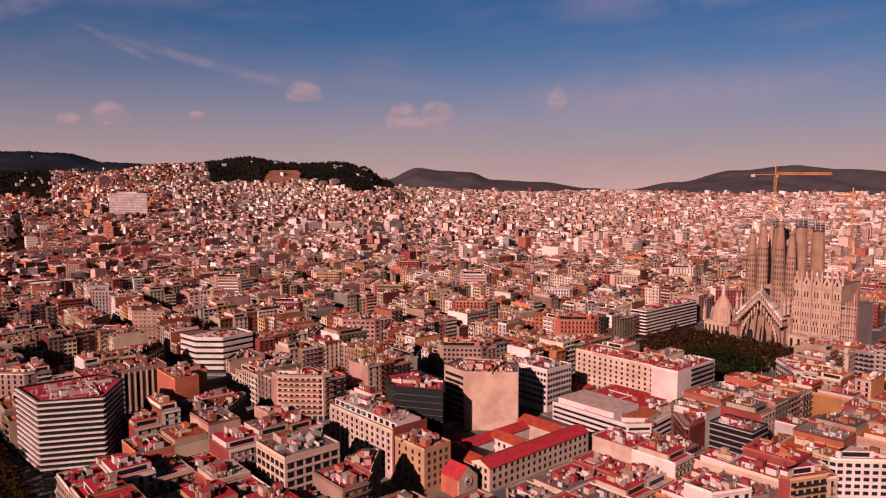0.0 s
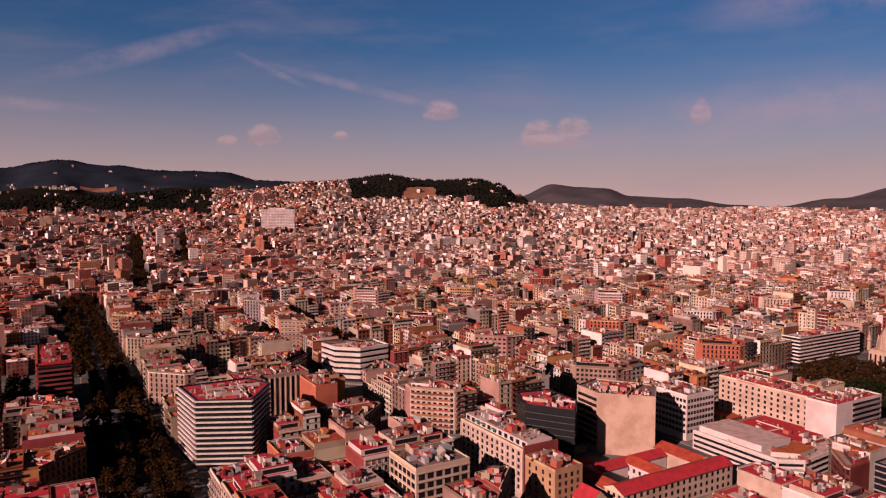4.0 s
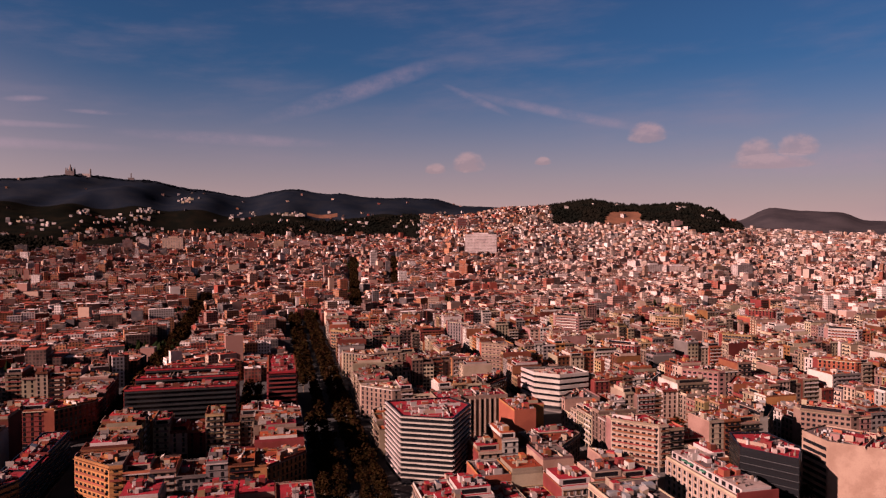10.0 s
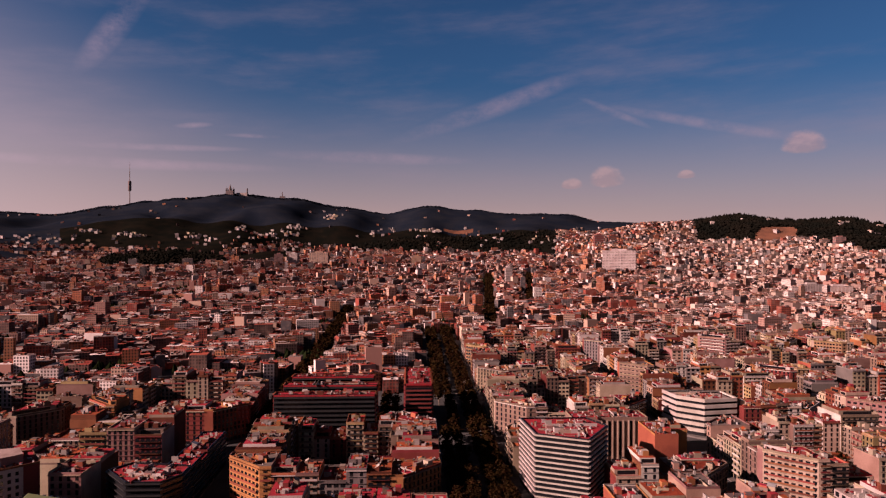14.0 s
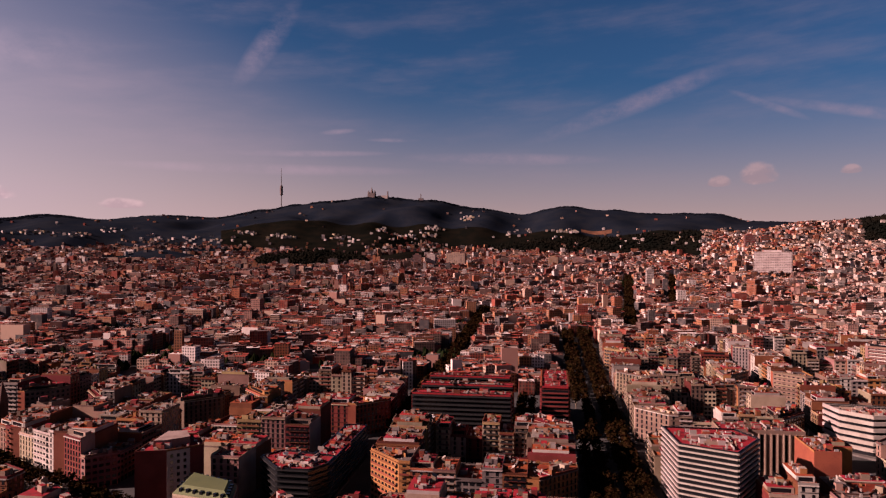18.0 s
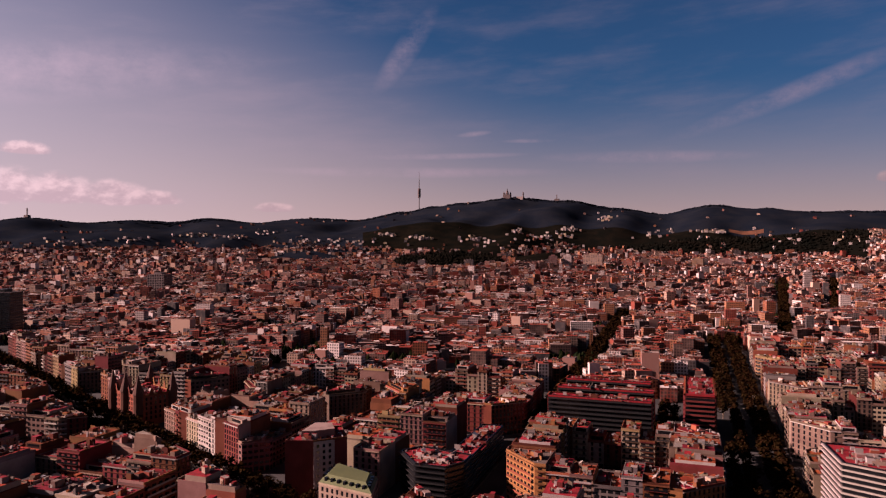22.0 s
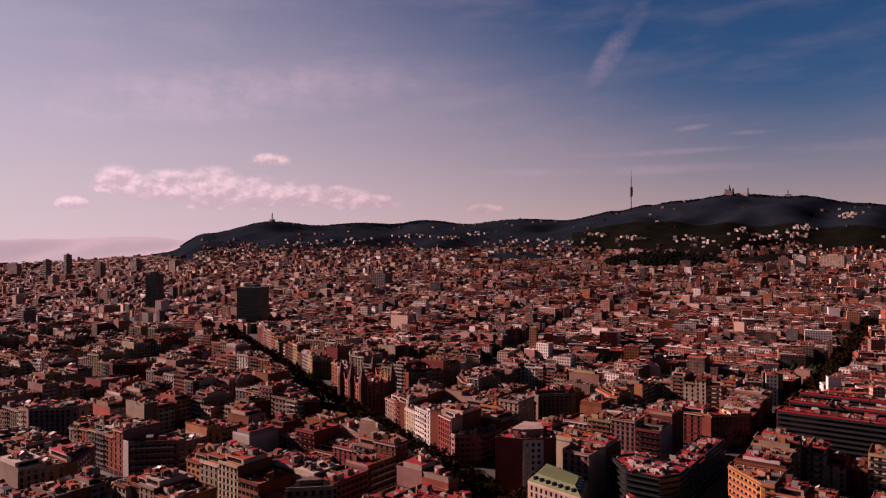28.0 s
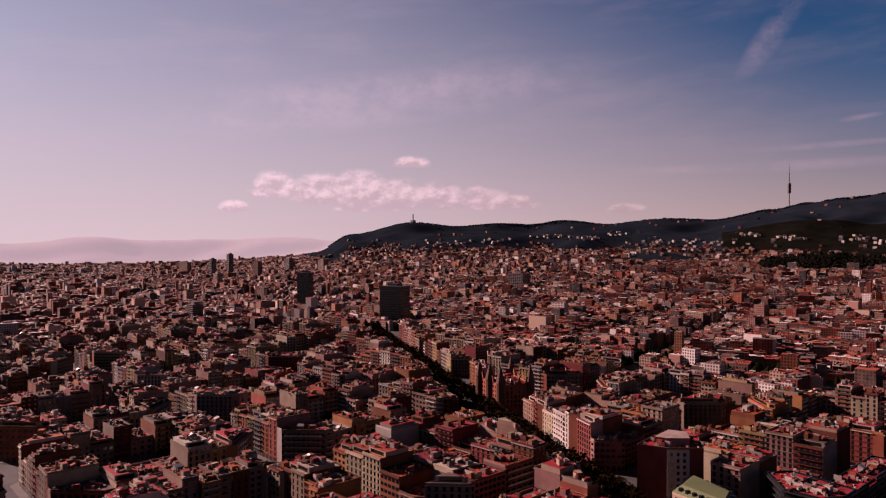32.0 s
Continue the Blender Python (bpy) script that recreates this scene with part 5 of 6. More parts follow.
# ---- the town, block by block ----
SIDE = (-88.0, 80.0)


def seen(x, y):
    return SIDE[0] < math.degrees(math.atan2(x, y)) < SIDE[1]


near, mid, yards, kerbs = [], {}, [], Bag()
for bx in XS:
    for by in YS:
        cx, cy = bx + BLOCK / 2, by + BLOCK / 2
        r = math.hypot(cx, cy)
        if r > 1080 or r < 150 or not seen(cx, cy) or not planned(cx, cy):
            continue
        rng = random.Random(int(bx * 7 + by * 13))
        cut = [from_diagonal(bx + i * BLOCK, by + j * BLOCK) for i in (0, 1) for j in (0, 1)]
        crossed = min(cut) < DIA_HALF + 12 and max(cut) > -DIA_HALF - 12
        octagon = [(bx + 20, by), (bx + 93, by), (bx + 113, by + 20), (bx + 113, by + 93), (bx + 93, by + 113), (bx + 20, by + 113), (bx, by + 93), (bx, by + 20)]
        if bx > 440 and bx < 600 and 170 < by < 330:
            continue
        if 590 < bx < 720 and 170 < by < 330:
            continue
        base_h = rng.uniform(20, 24.5)
        for poly, kinds in (filled_plots(bx, by, rng) if crossed else plots_of(bx, by, rng)):
            if crossed:
                # chamfered corners, then both sides of the avenue
                for i in (0, 1):
                    for j in (0, 1):
                        n = ((1 if i == 0 else -1) * 0.7071, (1 if j == 0 else -1) * 0.7071)
                        if poly:
                            poly, kinds = clipped(poly, kinds, (bx + i * BLOCK, by + j * BLOCK), n, 14.14)
                if not poly or len(poly) < 3:
                    continue
                lots = [clipped(poly, kinds, DIA[0], DIA_N, DIA_HALF), clipped(poly, kinds, DIA[0], (-DIA_N[0], -DIA_N[1]), DIA_HALF + 1)]
            else:
                lots = [(poly, kinds)]
            for p, k in lots:
                if len(p) < 3 or area(p) < 45:
                    continue
                mx, my = middle(p)
                if any(inside(q, mx, my) or any(inside(q, *c) for c in p) for q in KEEP):
                    continue
                h = base_h + rng.choice((-7, -4, -2, 0, 0, 1, 2, 3.5, 6))
                if crossed and abs(from_diagonal(mx, my)) < DIA_HALF + 22:
                    h = rng.uniform(18, 29) if from_diagonal(mx, my) > 0 else rng.uniform(21, 32)
                if crossed and len(k) and all(s in ("party", "court") for s in k):
                    h = rng.uniform(5, 18)
                if 185 < mx < 335 and 140 < my < 206:
                    h = min(h, rng.uniform(8, 12) if mx < 282 else rng.uniform(15, 20))
                rr = math.hypot(mx, my)
                if rr > 225:
                    near.append((rr, p, k, h, (bx, by), rng.random()))
        if not crossed:
            yards.append((bx, by, r))
        kerbs.prism(grown(octagon, 4.5) if not crossed else octagon, level(cx, cy) - 3, level(cx, cy) + 0.15, PAVING)

near.sort(key=lambda n: n[0])
SINGLE = 150
NAMES = {WHITE: "white", CREAM: "cream", OCHRE: "ochre", PINK: "pink", TAN: "tan stone", BRICK: "red brick", RUST: "orange brick", GREY: "grey"}
for n, (rr, p, k, h, blk, seed) in enumerate(near):
    rng = random.Random(seed)
    if n < SINGLE:
        bags = Bags()
        x, y = middle(p)
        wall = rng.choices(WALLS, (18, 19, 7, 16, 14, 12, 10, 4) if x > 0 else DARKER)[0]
        if 185 < x < 262 and 340 < y < 430 or 60 < x < 115 and 412 < y < 530:
            wall = rng.choice((TAN, CREAM))
        house(bags, p, k, h, rng, 2, wall=wall)
        t = thing("apartment_building", f"{NAMES[wall]} apartment house with a cluttered roof terrace", "building", "apartment houses of the planned grid", at=(x, y, level(x, y)))
        add_parts(bags, t)
    else:
        x, y = middle(p)
        house(mid.setdefault(blk, Bags()), p, k, h, rng, 1, wall=rng.choice((TAN, CREAM)) if 55 < x < 120 and 405 < y < 640 or 185 < x < 262 and 340 < y < 430 else None)
for (bx, by), bags in mid.items():
    t = thing("city_block", "block of apartment houses with cluttered red roof terraces", "buildings", "blocks of the planned grid", kind="stuff", at=(bx + 56, by + 56, level(bx + 56, by + 56)))
    for key, bag in bags.items():
        part(key, bag, t, kind="stuff")
low = Bag()
for bx, by, r in yards:
    rng = random.Random(int(bx + by * 3))
    z0 = level(bx + 56, by + 56)
    for i in range(4):
        for j in range(4):
            if rng.random() < 0.75:
                x0, y0 = bx + 28 + i * 14.5, by + 28 + j * 14.5
                if not any(inside(q, x0 + 7, y0 + 7) for q in KEEP):
                    low.prism(rect(x0, y0, x0 + 14.3, y0 + 14.3), z0 - 1, z0 + rng.uniform(3.5, 6.5), rng.choice(WALLS), rng.choice((TERRACE, GRAVEL, PALEROOF, TILE)))
tagged(new("courtyard_roofs", low.mesh("courtyard_roofs")), "low workshops and sheds filling the courtyards of the blocks", "buildings", kind="stuff")
structure("pavement", kerbs, "grey raised pavements round the chamfered blocks", "pavement")

# ---- far town ----
def boxes(name, rows, label, walls=FARWALL):
    """Many plain houses in one mesh: rows of x, y, base, width, depth, height, turn."""
    a = np.array(rows, dtype=np.float64)
    n = len(a)
    c, s = np.cos(a[:, 6]), np.sin(a[:, 6])
    sx, sy = np.array([-1, 1, 1, -1]) / 2, np.array([-1, -1, 1, 1]) / 2
    px = a[:, 0:1] + c[:, None] * sx * a[:, 3:4] - s[:, None] * sy * a[:, 4:5]
    py = a[:, 1:2] + s[:, None] * sx * a[:, 3:4] + c[:, None] * sy * a[:, 4:5]
    v = np.empty((n, 8, 3))
    v[:, :4, 0], v[:, 4:, 0], v[:, :4, 1], v[:, 4:, 1] = px, px, py, py
    v[:, :4, 2], v[:, 4:, 2] = a[:, 2:3], (a[:, 2] + a[:, 5])[:, None]
    quads = np.array([(0, 1, 5, 4), (1, 2, 6, 5), (2, 3, 7, 6), (3, 0, 4, 7), (4, 5, 6, 7)])
    f = (np.arange(n)[:, None, None] * 8 + quads).reshape(-1)
    me = bpy.data.meshes.new(name)
    me.vertices.add(n * 8)
    me.vertices.foreach_set("co", v.ravel())
    me.loops.add(n * 20)
    me.loops.foreach_set("vertex_index", f.astype(np.int32))
    me.polygons.add(n * 5)
    me.polygons.foreach_set("loop_start", np.arange(n * 5, dtype=np.int32) * 4)
    me.polygons.foreach_set("material_index", np.tile(np.array([0, 0, 0, 0, 1], dtype=np.int32), n))
    me.materials.append(MATS[walls])
    me.materials.append(MATS[FARROOF])
    uv = np.zeros((n, 5, 4, 2))
    for k in range(4):
        along = a[:, 3] if k % 2 == 0 else a[:, 4]
        uv[:, k, 1, 0] = uv[:, k, 2, 0] = along
        uv[:, k, 2, 1] = uv[:, k, 3, 1] = a[:, 5]
    me.uv_layers.new(name="UVMap").data.foreach_set("uv", uv.ravel())
    me.polygons.foreach_set("use_smooth", np.zeros(n * 5, dtype=bool))
    me.update()
    me.validate()
    return tagged(new(name, me), label, "buildings", kind="stuff")


def open_ground(x, y, r, a):
    """How densely houses stand: 1 in the town, less on the slopes, 0 in the woods."""
    over = hill(x, y) - level(x, y)
    if over < 3:
        return 1.0
    if 12 < a < 38 and r < 3250:
        return 0.9 if built_slope(x, y, a) else 0.01
    if r < 2750 and a < -10:
        return 0.0
    if a > 36.5:
        return 0.6 if over < 26 else 0.0
    if a < -56:
        return 0.0
    patch = noise.noise(Vector((x, y, 7)) / 260)
    if -8 < a < 18 and r < 3560:
        return 0.5 if over < 9 else (0.10 if patch > 0.25 else 0.012)
    return 0.55 if over < 12 else ((0.40 if patch > 0.1 else 0.10) if over < 34 else (0.06 if over < 80 and patch > 0.2 else 0.004))


rng = random.Random(5)
far, groves = {}, []


LANES = [((40, 500), (40, 1010), 22), ((-106, 500), (-106, 1240), 9), ((118, 1010), (222, 1960), 10), ((225, 1300), (340, 1980), 6), ((-239, 560), (-239, 760), 7), ((-420, 640), (-560, 1200), 5),
         (DIA[0], (DIA[0][0] + DIA[1][0] * 1900, DIA[0][1] + DIA[1][1] * 1500), 11)]


def on_street(x, y, half):
    for (x0, y0), (x1, y1), wide in LANES:
        d = math.hypot(x1 - x0, y1 - y0)
        u = ((x1 - x0) / d, (y1 - y0) / d)
        f = (x - x0) * u[0] + (y - y0) * u[1]
        if 0 < f < d and abs((x - x0) * u[1] - (y - y0) * u[0]) < wide + half:
            return True
    return False


def plant(x, y, w, d, h, turn, clutter):
    if on_street(x, y, 0.42 * max(w, d)):
        return
    r, a = math.hypot(x, y), math.degrees(math.atan2(x, y))
    if rng.random() > open_ground(x, y, r, a) or any(abs(q[0][0] - x) < 120 and abs(q[0][1] - y) < 120 and inside(q, x, y) for q in KEEP):
        return
    z = land(x, y)
    k_ = rng.random()
    if k_ < 0.16 and not on_street(x, y, w):
        w *= rng.uniform(1.3, 2.0)
    elif k_ < 0.32 and not on_street(x, y, d):
        d *= rng.uniform(1.3, 2.2)
    elif k_ < 0.54:
        w, d, h = w * 0.6, d * 0.6, h * rng.uniform(0.6, 1.3)
    if hill(x, y) - level(x, y) > 14 and a < 36:
        if 12 < a and r < 3250:
            w, d, h = min(max(w, 13), rng.uniform(14, 30)), min(d, 15), rng.uniform(7, 15)
        else:
            w, d, h = min(w, rng.uniform(8, 16)), min(d, 11), min(h, rng.uniform(6, 11))
    rows = far.setdefault(int((a + 90) // 22), [])
    rows.append((x, y, z - 6, w, d, h + 6, turn))
    c, s = math.cos(turn), math.sin(turn)
    for _ in range(clutter):
        i, j = rng.uniform(-0.33, 0.33) * w, rng.uniform(-0.33, 0.33) * d
        rows.append((x + c * i - s * j, y + s * i + c * j, z + h - 0.5, rng.uniform(0.12, 0.4) * w, rng.uniform(0.12, 0.4) * d, rng.uniform(1.2, 3.0), turn))


for bx in XS:
    for by in YS:
        cx, cy = bx + BLOCK / 2, by + BLOCK / 2
        r = math.hypot(cx, cy)
        if not planned(cx, cy) or not seen(cx, cy) or r <= 1080 or r > 4850:
            continue
        n = 7 if r < 1700 else (6 if r < 2600 else 4)
        hb = rng.uniform(15, 24)
        for i in range(n):
            for j in range(n):
                x, y = bx + BLOCK * (i + 0.5) / n, by + BLOCK * (j + 0.5) / n
                rim = min(i, j, n - 1 - i, n - 1 - j)
                if n > 5 and rim >= n // 3 and rng.random() < 0.5:
                    if rng.random() < 0.4:
                        groves.append((x, y))
                    continue
                h = hb + rng.uniform(-5, 5) if rim < n // 3 or n == 4 else rng.uniform(4, 9)
                if rng.random() < 0.06:
                    h += rng.uniform(6, 18)
                s = BLOCK / n
                plant(x + rng.uniform(-1, 1), y + rng.uniform(-1, 1), s * rng.uniform(0.85, 1.0), s * rng.uniform(0.85, 1.0), h, 0, 3 if r < 1700 else 1)


def village(x, y):
    """The old quarters: smaller crooked blocks."""
    a = 0.12 * math.sin(x / 900) + 0.2 * math.sin(y / 1300 + x / 2100) + 0.1
    return a - 0.15 * min(1, max(0, (math.degrees(math.atan2(x, y)) - 8) / 8))


VS = 66.0
for i in range(-75, 62):
    for j in range(7, 75):
        gx, gy = i * VS * 0.95, j * VS * 0.85
        turn = village(gx, gy)
        r = math.hypot(gx, gy)
        if r > 4750 or planned(gx, gy - 10) or not seen(gx, gy):
            continue
        n = (4, 4) if r < 2400 else ((4, 3) if r < 3300 else (3, 3))
        hb = rng.uniform(8, 13) if r > 2300 or rng.random() < 0.6 else rng.uniform(13, 19)
        skew = rng.uniform(-0.25, 0.25)
        copse = rng.random() < 0.05
        c, s = math.cos(turn), math.sin(turn)
        for p in range(n[0]):
            for q in range(n[1]):
                u = (p + 0.5) / n[0] * 60 - 30 + rng.uniform(-1, 1)
                w = (q + 0.5) / n[1] * 53 - 26 + rng.uniform(-1, 1)
                x, y = gx + c * u - s * w, gy + s * u + c * w
                if planned(x, y):
                    continue
                if 0 < p < n[0] - 1 and 0 < q < n[1] - 1 and rng.random() < 0.45:
                    if rng.random() < 0.35:
                        groves.append((x, y))
                    continue
                if copse and rng.random() < 0.8:
                    groves.append((x, y))
                    continue
                h = hb + rng.uniform(-2.6, 3.2) + (rng.uniform(5, 14) if rng.random() < 0.06 else 0)
                plant(x, y, 60 / n[0] * rng.uniform(0.85, 1.12), 53 / n[1] * rng.uniform(0.8, 1.0), h, turn + skew + rng.uniform(-0.06, 0.06), 2 if r < 1900 else (1 if r < 2700 or rng.random() < 0.4 else 0))
for k, rows in far.items():
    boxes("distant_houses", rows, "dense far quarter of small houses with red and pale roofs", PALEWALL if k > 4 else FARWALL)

# white villas in clusters on the slopes: azimuth, elevation, spread of both, how many
villas = Bag()
rng = random.Random(12)
for va, ve, sa, se, n in ((-23.9, 0.75, 0.8, 0.06, 22), (-21.5, 0.45, 1.2, 0.10, 30), (-13.5, 1.1, 0.5, 0.10, 16), (-9.2, 1.15, 0.9, 0.10, 26), (-10.5, 0.6, 1.5, 0.15, 34), (-6.4, 2.05, 0.7, 0.22, 22), (1.8, 0.95, 0.9, 0.07, 36),
                          (-2.5, 0.8, 1.0, 0.15, 16), (-39.1, 0.68, 1.3, 0.07, 22), (-36.4, 0.55, 1.5, 0.10, 14), (-48.0, 0.1, 2.5, 0.10, 18), (-43.5, 0.2, 2.5, 0.15, 20), (-31.0, 0.3, 2.0, 0.15, 22), (-27.0, 0.2, 2.0, 0.15, 20),
                          (-17.5, 0.35, 2.0, 0.15, 30), (-33.5, 0.9, 1.0, 0.10, 12), (7.0, 0.1, 1.5, 0.12, 10), (10.5, 0.2, 1.2, 0.12, 12), (27.5, 1.75, 1.6, 0.10, 8), (32.4, 1.45, 0.8, 0.08, 6)):
    for _ in range(int(n * 0.75)):
        a, e = rng.gauss(va, sa * 0.6), rng.gauss(ve, se)
        r = 2600.0
        while r < 4420 and sight(r * math.sin(radians(a)), r * math.cos(radians(a))) < e:
            r += 25
        if r < 4420:
            x, y = r * math.sin(radians(a)), r * math.cos(radians(a))
            villas.box(x, y, land(x, y) - 5, rng.uniform(8, 16), rng.uniform(8, 12), rng.uniform(11, 15), rng.choice((VILLA, VILLA, WHITE, CREAM)), rng.choice((VILLA, PALEROOF, TILE)), rng.uniform(-0.4, 0.5))
tagged(new("hillside_villas", villas.mesh("hillside_villas")), "clusters of white villas scattered over the wooded slopes", "houses", kind="stuff")

# ---- woods on the hills ----
rng = random.Random(8)
woods = Bag()


def clump(bag, x, y, z, s, hh, mat):
    """One rough crown of a far wood."""
    n, ph = len(bag.v), rng.uniform(0, 1)
    bag.v += [(x + s * rng.uniform(0.7, 1.1) * math.cos(ph + k * 1.2566), y + s * rng.uniform(0.7, 1.1) * math.sin(ph + k * 1.2566), z + hh * rng.uniform(0.2, 0.5)) for k in range(5)]
    bag.v += [(x + rng.uniform(-0.4, 0.4) * s, y + rng.uniform(-0.4, 0.4) * s, z + hh), (x, y, z - 4)]
    for k in range(5):
        bag.f += [(n + k, n + (k + 1) % 5, n + 5), (n + (k + 1) % 5, n + k, n + 6)]
        bag.m += [mat] * 2


count = 0
while count < 18000:
    pick = rng.random()
    if pick < 0.24:
        a, cr, wide = rng.uniform(21, 37), 3000, 300
    elif pick < 0.36:
        a, cr, wide = rng.uniform(-7, 17), 3250, 170
    elif pick < 0.41:
        a, cr, wide = rng.uniform(-25, -13), 2550, 150
    else:
        a, cr, wide = rng.uniform(-57, 22), 4450, 650
    r = cr - abs(rng.gauss(0, 0.85 if cr < 4000 else 0.10)) * wide
    x, y = polar(a, r)
    over = hill(x, y) - level(x, y)
    if over < (5 if cr < 3300 else 12) or (cr == 3000 and built_slope(x, y, a)) or (a > 2.5 and rocky(x, y, a)):
        count += 0.02
        continue
    count += 1
    top_ = rng.choice((1.0, 1.0, 1.8)) if abs(r - cr) < 0.25 * wide else 1.0
    if cr == 3000 and abs(r - cr) < 70 and rng.random() < 0.12:
        top_ = 1.6
    tall = rng.uniform(6, 11) if cr < 4000 else rng.uniform(2, 4)
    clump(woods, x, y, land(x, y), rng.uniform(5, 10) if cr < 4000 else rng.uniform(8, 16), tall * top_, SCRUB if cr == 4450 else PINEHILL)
for x, y in groves:
    for _ in range(2):
        gx, gy = x + rng.uniform(-6, 6), y + rng.uniform(-6, 6)
        clump(woods, gx, gy, level(gx, gy), rng.uniform(4, 6.5), rng.uniform(9, 15), PARKLEAF)
tagged(new("hill_woods", woods.mesh("hill_woods")), "dark pine woods on the hills and groves between far houses", "trees", kind="stuff")

# ---- trees ----
def tree_meshes(seed, height, spread, leaves, leaf=LEAF, size=1.0):
    rng = random.Random(seed)
    trunk, crown = Bag(), Bag()
    trunk.cone(0, 0, ((-0.3, 0.32), (height * 0.3, 0.24), (height * 0.62, 0.12)), 6, BARK)
    tips = []
    for k in range(6):
        a = k * 1.05 + rng.uniform(-0.3, 0.3)
        x1, y1, z1 = math.cos(a) * spread * 0.55, math.sin(a) * spread * 0.55, height * rng.uniform(0.5, 0.75)
        n = len(trunk.v)
        z_ = height * 0.3
        trunk.v += [(-0.1, 0, z_), (0.1, 0, z_), (0, 0.1, z_), (x1, y1, z1)]
        for q in ((0, 1, 3), (1, 2, 3), (2, 0, 3)):
            trunk.f.append(tuple(n + c for c in q))
            trunk.m.append(BARK)
        tips.append((x1, y1, z1))
    tips += [(0, 0, height * 0.82), (0, 0, height * 0.62)] + [(rng.uniform(-.6, .6) * spread, rng.uniform(-.6, .6) * spread, height * rng.uniform(.5, .85)) for _ in range(6)]
    for k in range(leaves):
        cx, cy, cz = rng.choice(tips)
        v = Vector((rng.gauss(0, 1), rng.gauss(0, 1), rng.gauss(0, 0.8)))
        v = v.normalized() * spread * 0.42 * rng.uniform(0.35, 1.0) ** 0.5
        s = rng.uniform(0.35, 0.75) * size
        a = Vector((rng.uniform(-1, 1), rng.uniform(-1, 1), rng.uniform(-0.5, 0.5))).normalized() * s
        b_ = Vector((rng.uniform(-1, 1), rng.uniform(-1, 1), rng.uniform(0.1, 1))).normalized() * s
        o = Vector((cx, cy, cz)) + v
        crown.face([tuple(o - a), tuple(o + b_ * 0.6), tuple(o + a), tuple(o - b_)], leaf)
    return trunk.mesh("trunk"), crown.mesh("crown")


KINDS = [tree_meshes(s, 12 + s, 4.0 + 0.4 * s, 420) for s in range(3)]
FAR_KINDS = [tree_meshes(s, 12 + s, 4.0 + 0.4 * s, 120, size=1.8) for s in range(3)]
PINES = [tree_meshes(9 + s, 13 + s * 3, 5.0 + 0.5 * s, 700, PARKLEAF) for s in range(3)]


def tree(x, y, z, rng, meshes, label, group):
    t = thing("plane_tree", label, "tree", group, at=(x, y, z))
    s = rng.uniform(0.5, 1.45) if meshes in PINES else rng.uniform(0.8, 1.15)
    t.scale = (s, s, s * rng.uniform(0.9, 1.15))
    t.rotation_euler = (0, 0, rng.uniform(0, 6.28))
    for name, me in zip(("trunk", "crown"), meshes):
        ob = new(name, me)
        ob.parent = t


rng = random.Random(21)
places = []
for y in range(285, 1010, 7):
    for x in (26, 33.5, 46.5, 54):
        places.append((x + rng.uniform(-0.8, 0.8), y + rng.uniform(-1.5, 1.5)))
for (x0, y0), (x1, y1), wide in LANES[1:4]:
    n = int(math.hypot(x1 - x0, y1 - y0) / 7)
    for k in range(n):
        for off in (-5.5, 0, 5.5) if wide > 6 else (-3, 3):
            places.append((x0 + (x1 - x0) * k / n + off + rng.uniform(-0.8, 0.8), y0 + (y1 - y0) * k / n + rng.uniform(-1.5, 1.5)))
for k in range(22, 130):
    for off in (-22, -14.5, -7, 7, 14.5):
        x, y = DIA[0][0] + DIA[1][0] * k * 8 + DIA_N[0] * off, DIA[0][1] + DIA[1][1] * k * 8 + DIA_N[1] * off
        places.append((x + rng.uniform(-0.8, 0.8), y + rng.uniform(-1.5, 1.5)))
for i in range(14):
    for j in range(14):
        places.append((468 + i * 8.8 + rng.uniform(-2.5, 2.5), 228 + j * 8 + rng.uniform(-2.5, 2.5)))
for y in range(500, 600, 8):
    for x in (-20, -12):
        places.append((x + rng.uniform(-1.5, 1.5), y + rng.uniform(-2, 2)))
for bx, by, r in yards:
    if r < 700:
        for _ in range(3):
            places.append((bx + rng.uniform(30, 83), by + rng.uniform(30, 83)))
places = [(x, y) for x, y in places if -23 < x < -7 and 498 < y < 602 or not any(inside(q, x, y) for q in KEEP)]
order = sorted(places, key=lambda p: math.hypot(*p) - (150 if p[0] > 440 and p[1] > 205 else 0))
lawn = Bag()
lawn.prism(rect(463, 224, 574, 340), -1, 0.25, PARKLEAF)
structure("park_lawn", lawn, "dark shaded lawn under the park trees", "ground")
SINGLE_TREES = 205
for x, y in order[:SINGLE_TREES]:
    park = x > 440
    tree(x, y, level(x, y) + 0.1, rng, rng.choice(PINES if park else KINDS), "broad park tree with dense dark foliage" if park else "plane tree with browning autumn leaves along the street", "park trees" if park else "street trees")
wood = {0: ([], []), 1: ([], [])}
for x, y in order[SINGLE_TREES:]:
    me = rng.choice(FAR_KINDS)
    s, a = rng.uniform(0.8, 1.15), rng.uniform(0, 6.28)
    for k in (0, 1):
        vv, ff = wood[k]
        n = len(vv)
        c, q = math.cos(a) * s, math.sin(a) * s
        vv += [(x + c * v.co[0] - q * v.co[1], y + q * v.co[0] + c * v.co[1], level(x, y) + s * v.co[2]) for v in me[k].vertices]
        ff += [tuple(n + i for i in p.vertices) for p in me[k].polygons]
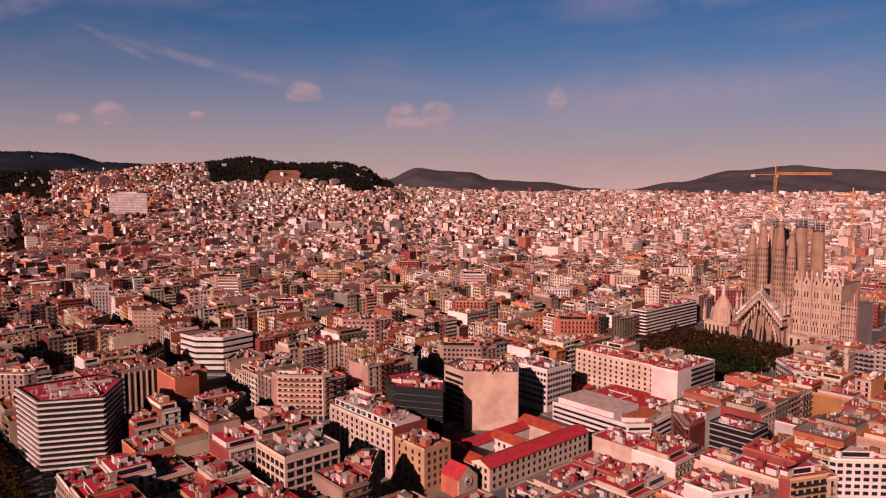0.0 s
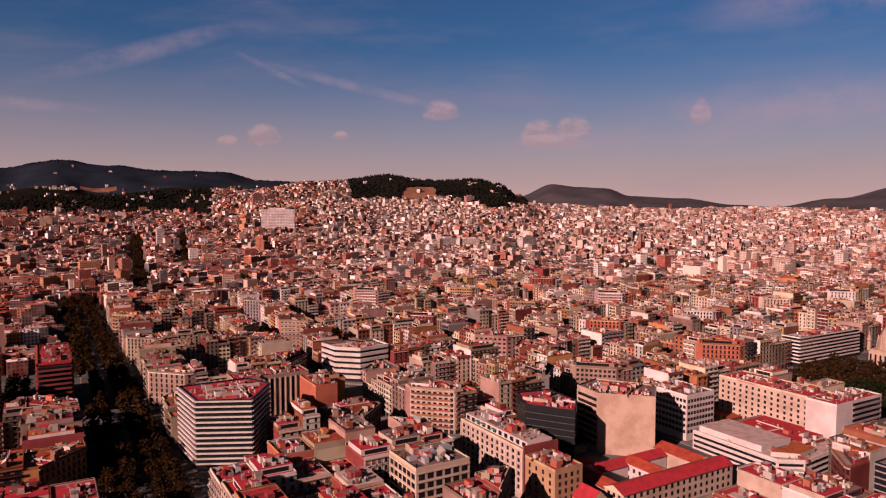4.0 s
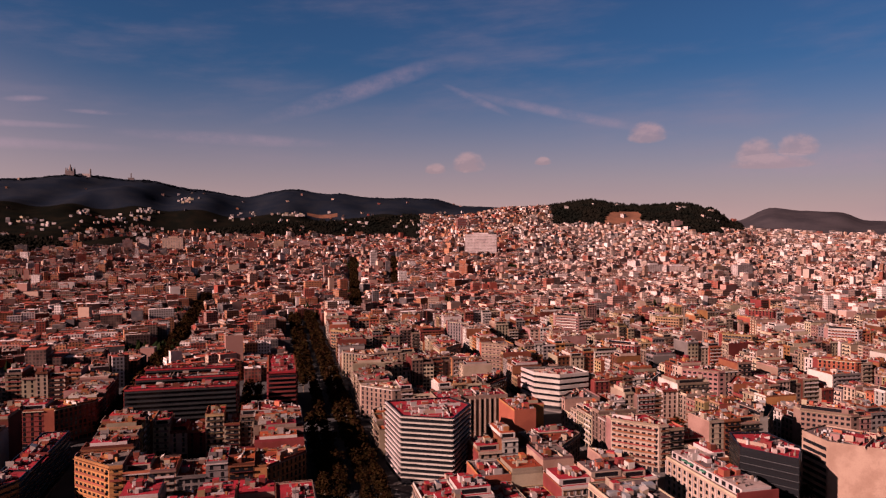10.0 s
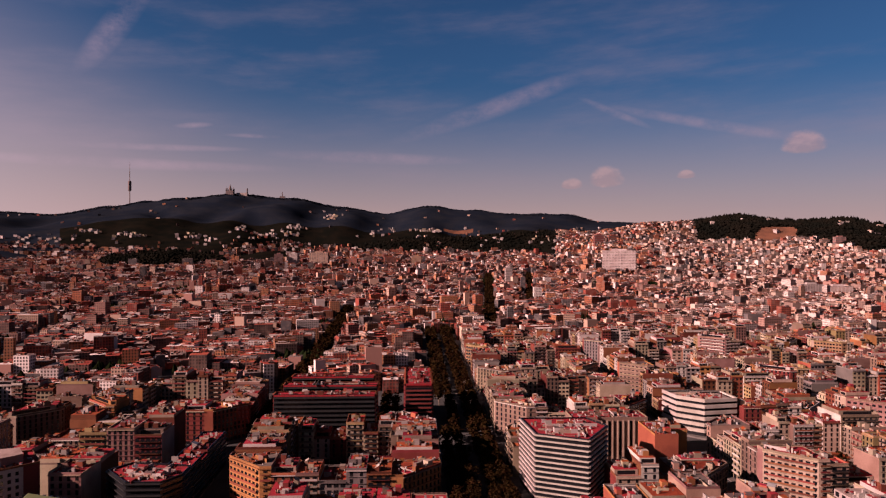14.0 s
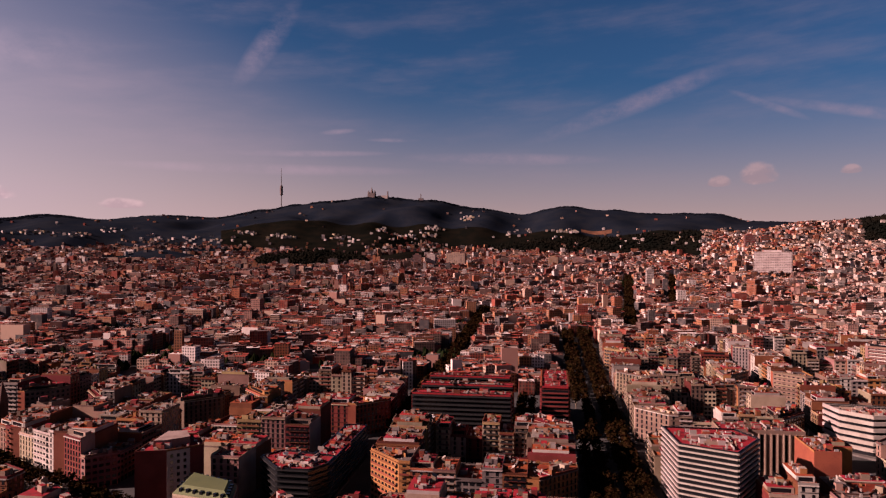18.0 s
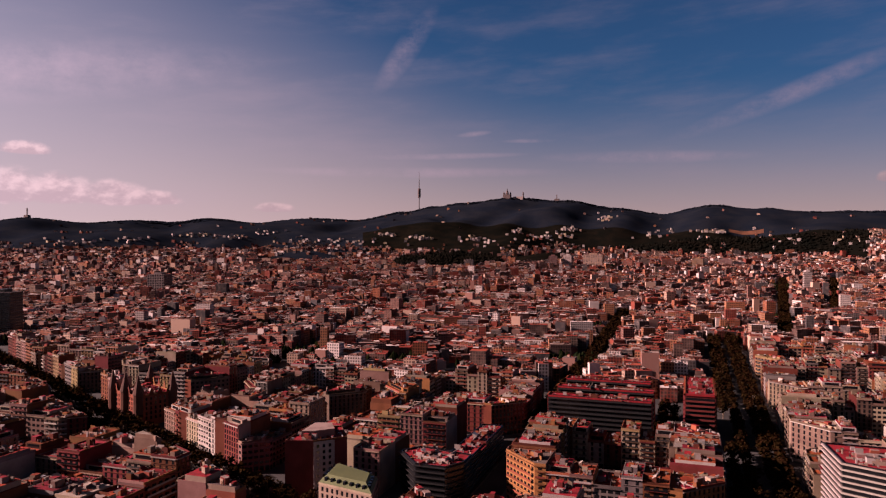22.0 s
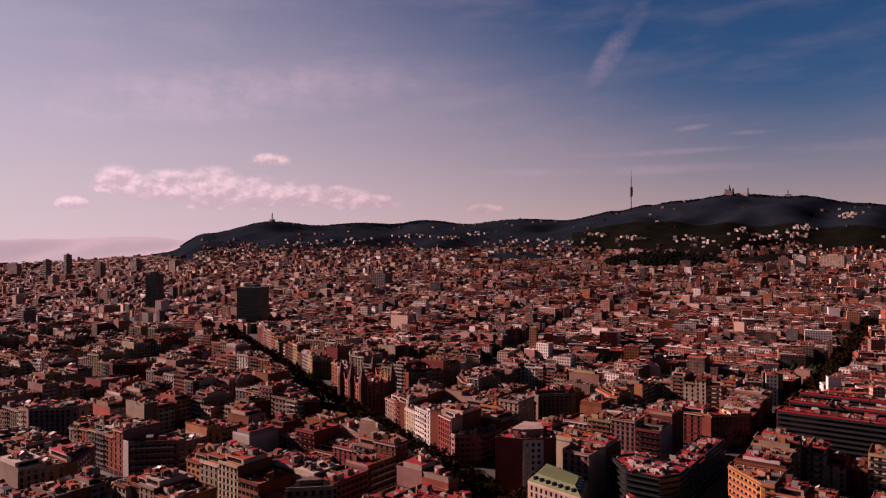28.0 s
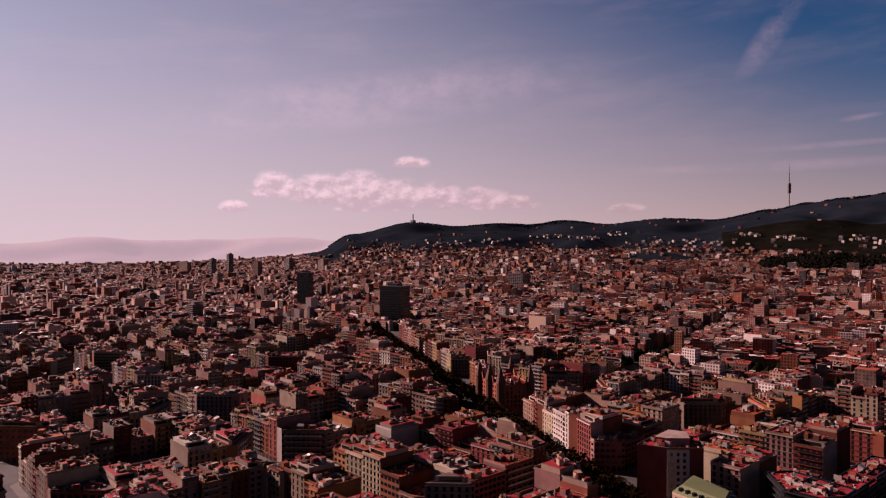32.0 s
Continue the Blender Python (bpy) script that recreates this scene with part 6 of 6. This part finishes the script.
t = thing("distant_trees", "rows of trees further along the avenues", "trees", kind="stuff")
for k, name in ((0, "trunks"), (1, "crowns")):
    b = Bag()
    b.v, b.f = wood[k]
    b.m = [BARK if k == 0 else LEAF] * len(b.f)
    part(name, b, t, kind="stuff")

# ---- cars ----
def car(x, y, z, turn, paint, label):
    t = thing("car", label, "car", "cars on the avenues", at=(x, y, z))
    t.rotation_euler = (0, 0, turn)
    shapes = {"body": ((0, 0, 0.3, 1.75, 4.2, 0.6, paint),), "cabin": ((0, -0.2, 0.9, 1.5, 2.2, 0.55, GLASS),), "bonnet": ((0, 1.55, 0.9, 1.6, 0.9, 0.06, paint),)}
    for name, rows in shapes.items():
        b = Bag()
        for cx, cy, cz, sx, sy, sz, m in rows:
            b.box(cx, cy, cz, sx, sy, sz, m, paint if name == "cabin" else None)
        ob = new(name, b.mesh(name))
        ob.parent = t
    for i in (-0.8, 0.8):
        for j in (-1.3, 1.3):
            ob = new("wheel", WHEEL)
            ob.parent = t
            ob.location = (i, j, 0.32)


w_ = Bag()
w_.cone(0, 0, ((-0.1, 0.32), (0.1, 0.32)), 8, RAIL)
WHEEL = w_.mesh("wheel")
WHEEL.transform(Matrix.Rotation(radians(90), 4, "Y"))
rng = random.Random(3)
for k in range(12):
    y = 330 + k * 38 + rng.uniform(-8, 8)
    paint, word = rng.choice(((WHITE, "white"), (METAL, "silver"), (RAIL, "black"), (WHITE, "white")))
    car(rng.choice((37.5, 40.5, 43)), y, level(40, y) + 0.02, rng.choice((0, math.pi)), paint, f"{word} car driving along the shaded avenue")
for k in range(8):
    f = 215 + k * 42 + rng.uniform(-8, 8)
    off = rng.choice((-3, 0, 3))
    x, y = DIA[0][0] + DIA[1][0] * f + DIA_N[0] * off, DIA[0][1] + DIA[1][1] * f + DIA_N[1] * off
    paint, word = rng.choice(((WHITE, "white"), (METAL, "silver"), (RAIL, "black")))
    car(x, y, level(x, y) + 0.02, math.atan2(DIA[1][1], DIA[1][0]) + math.pi / 2, paint, f"{word} car on the diagonal avenue")
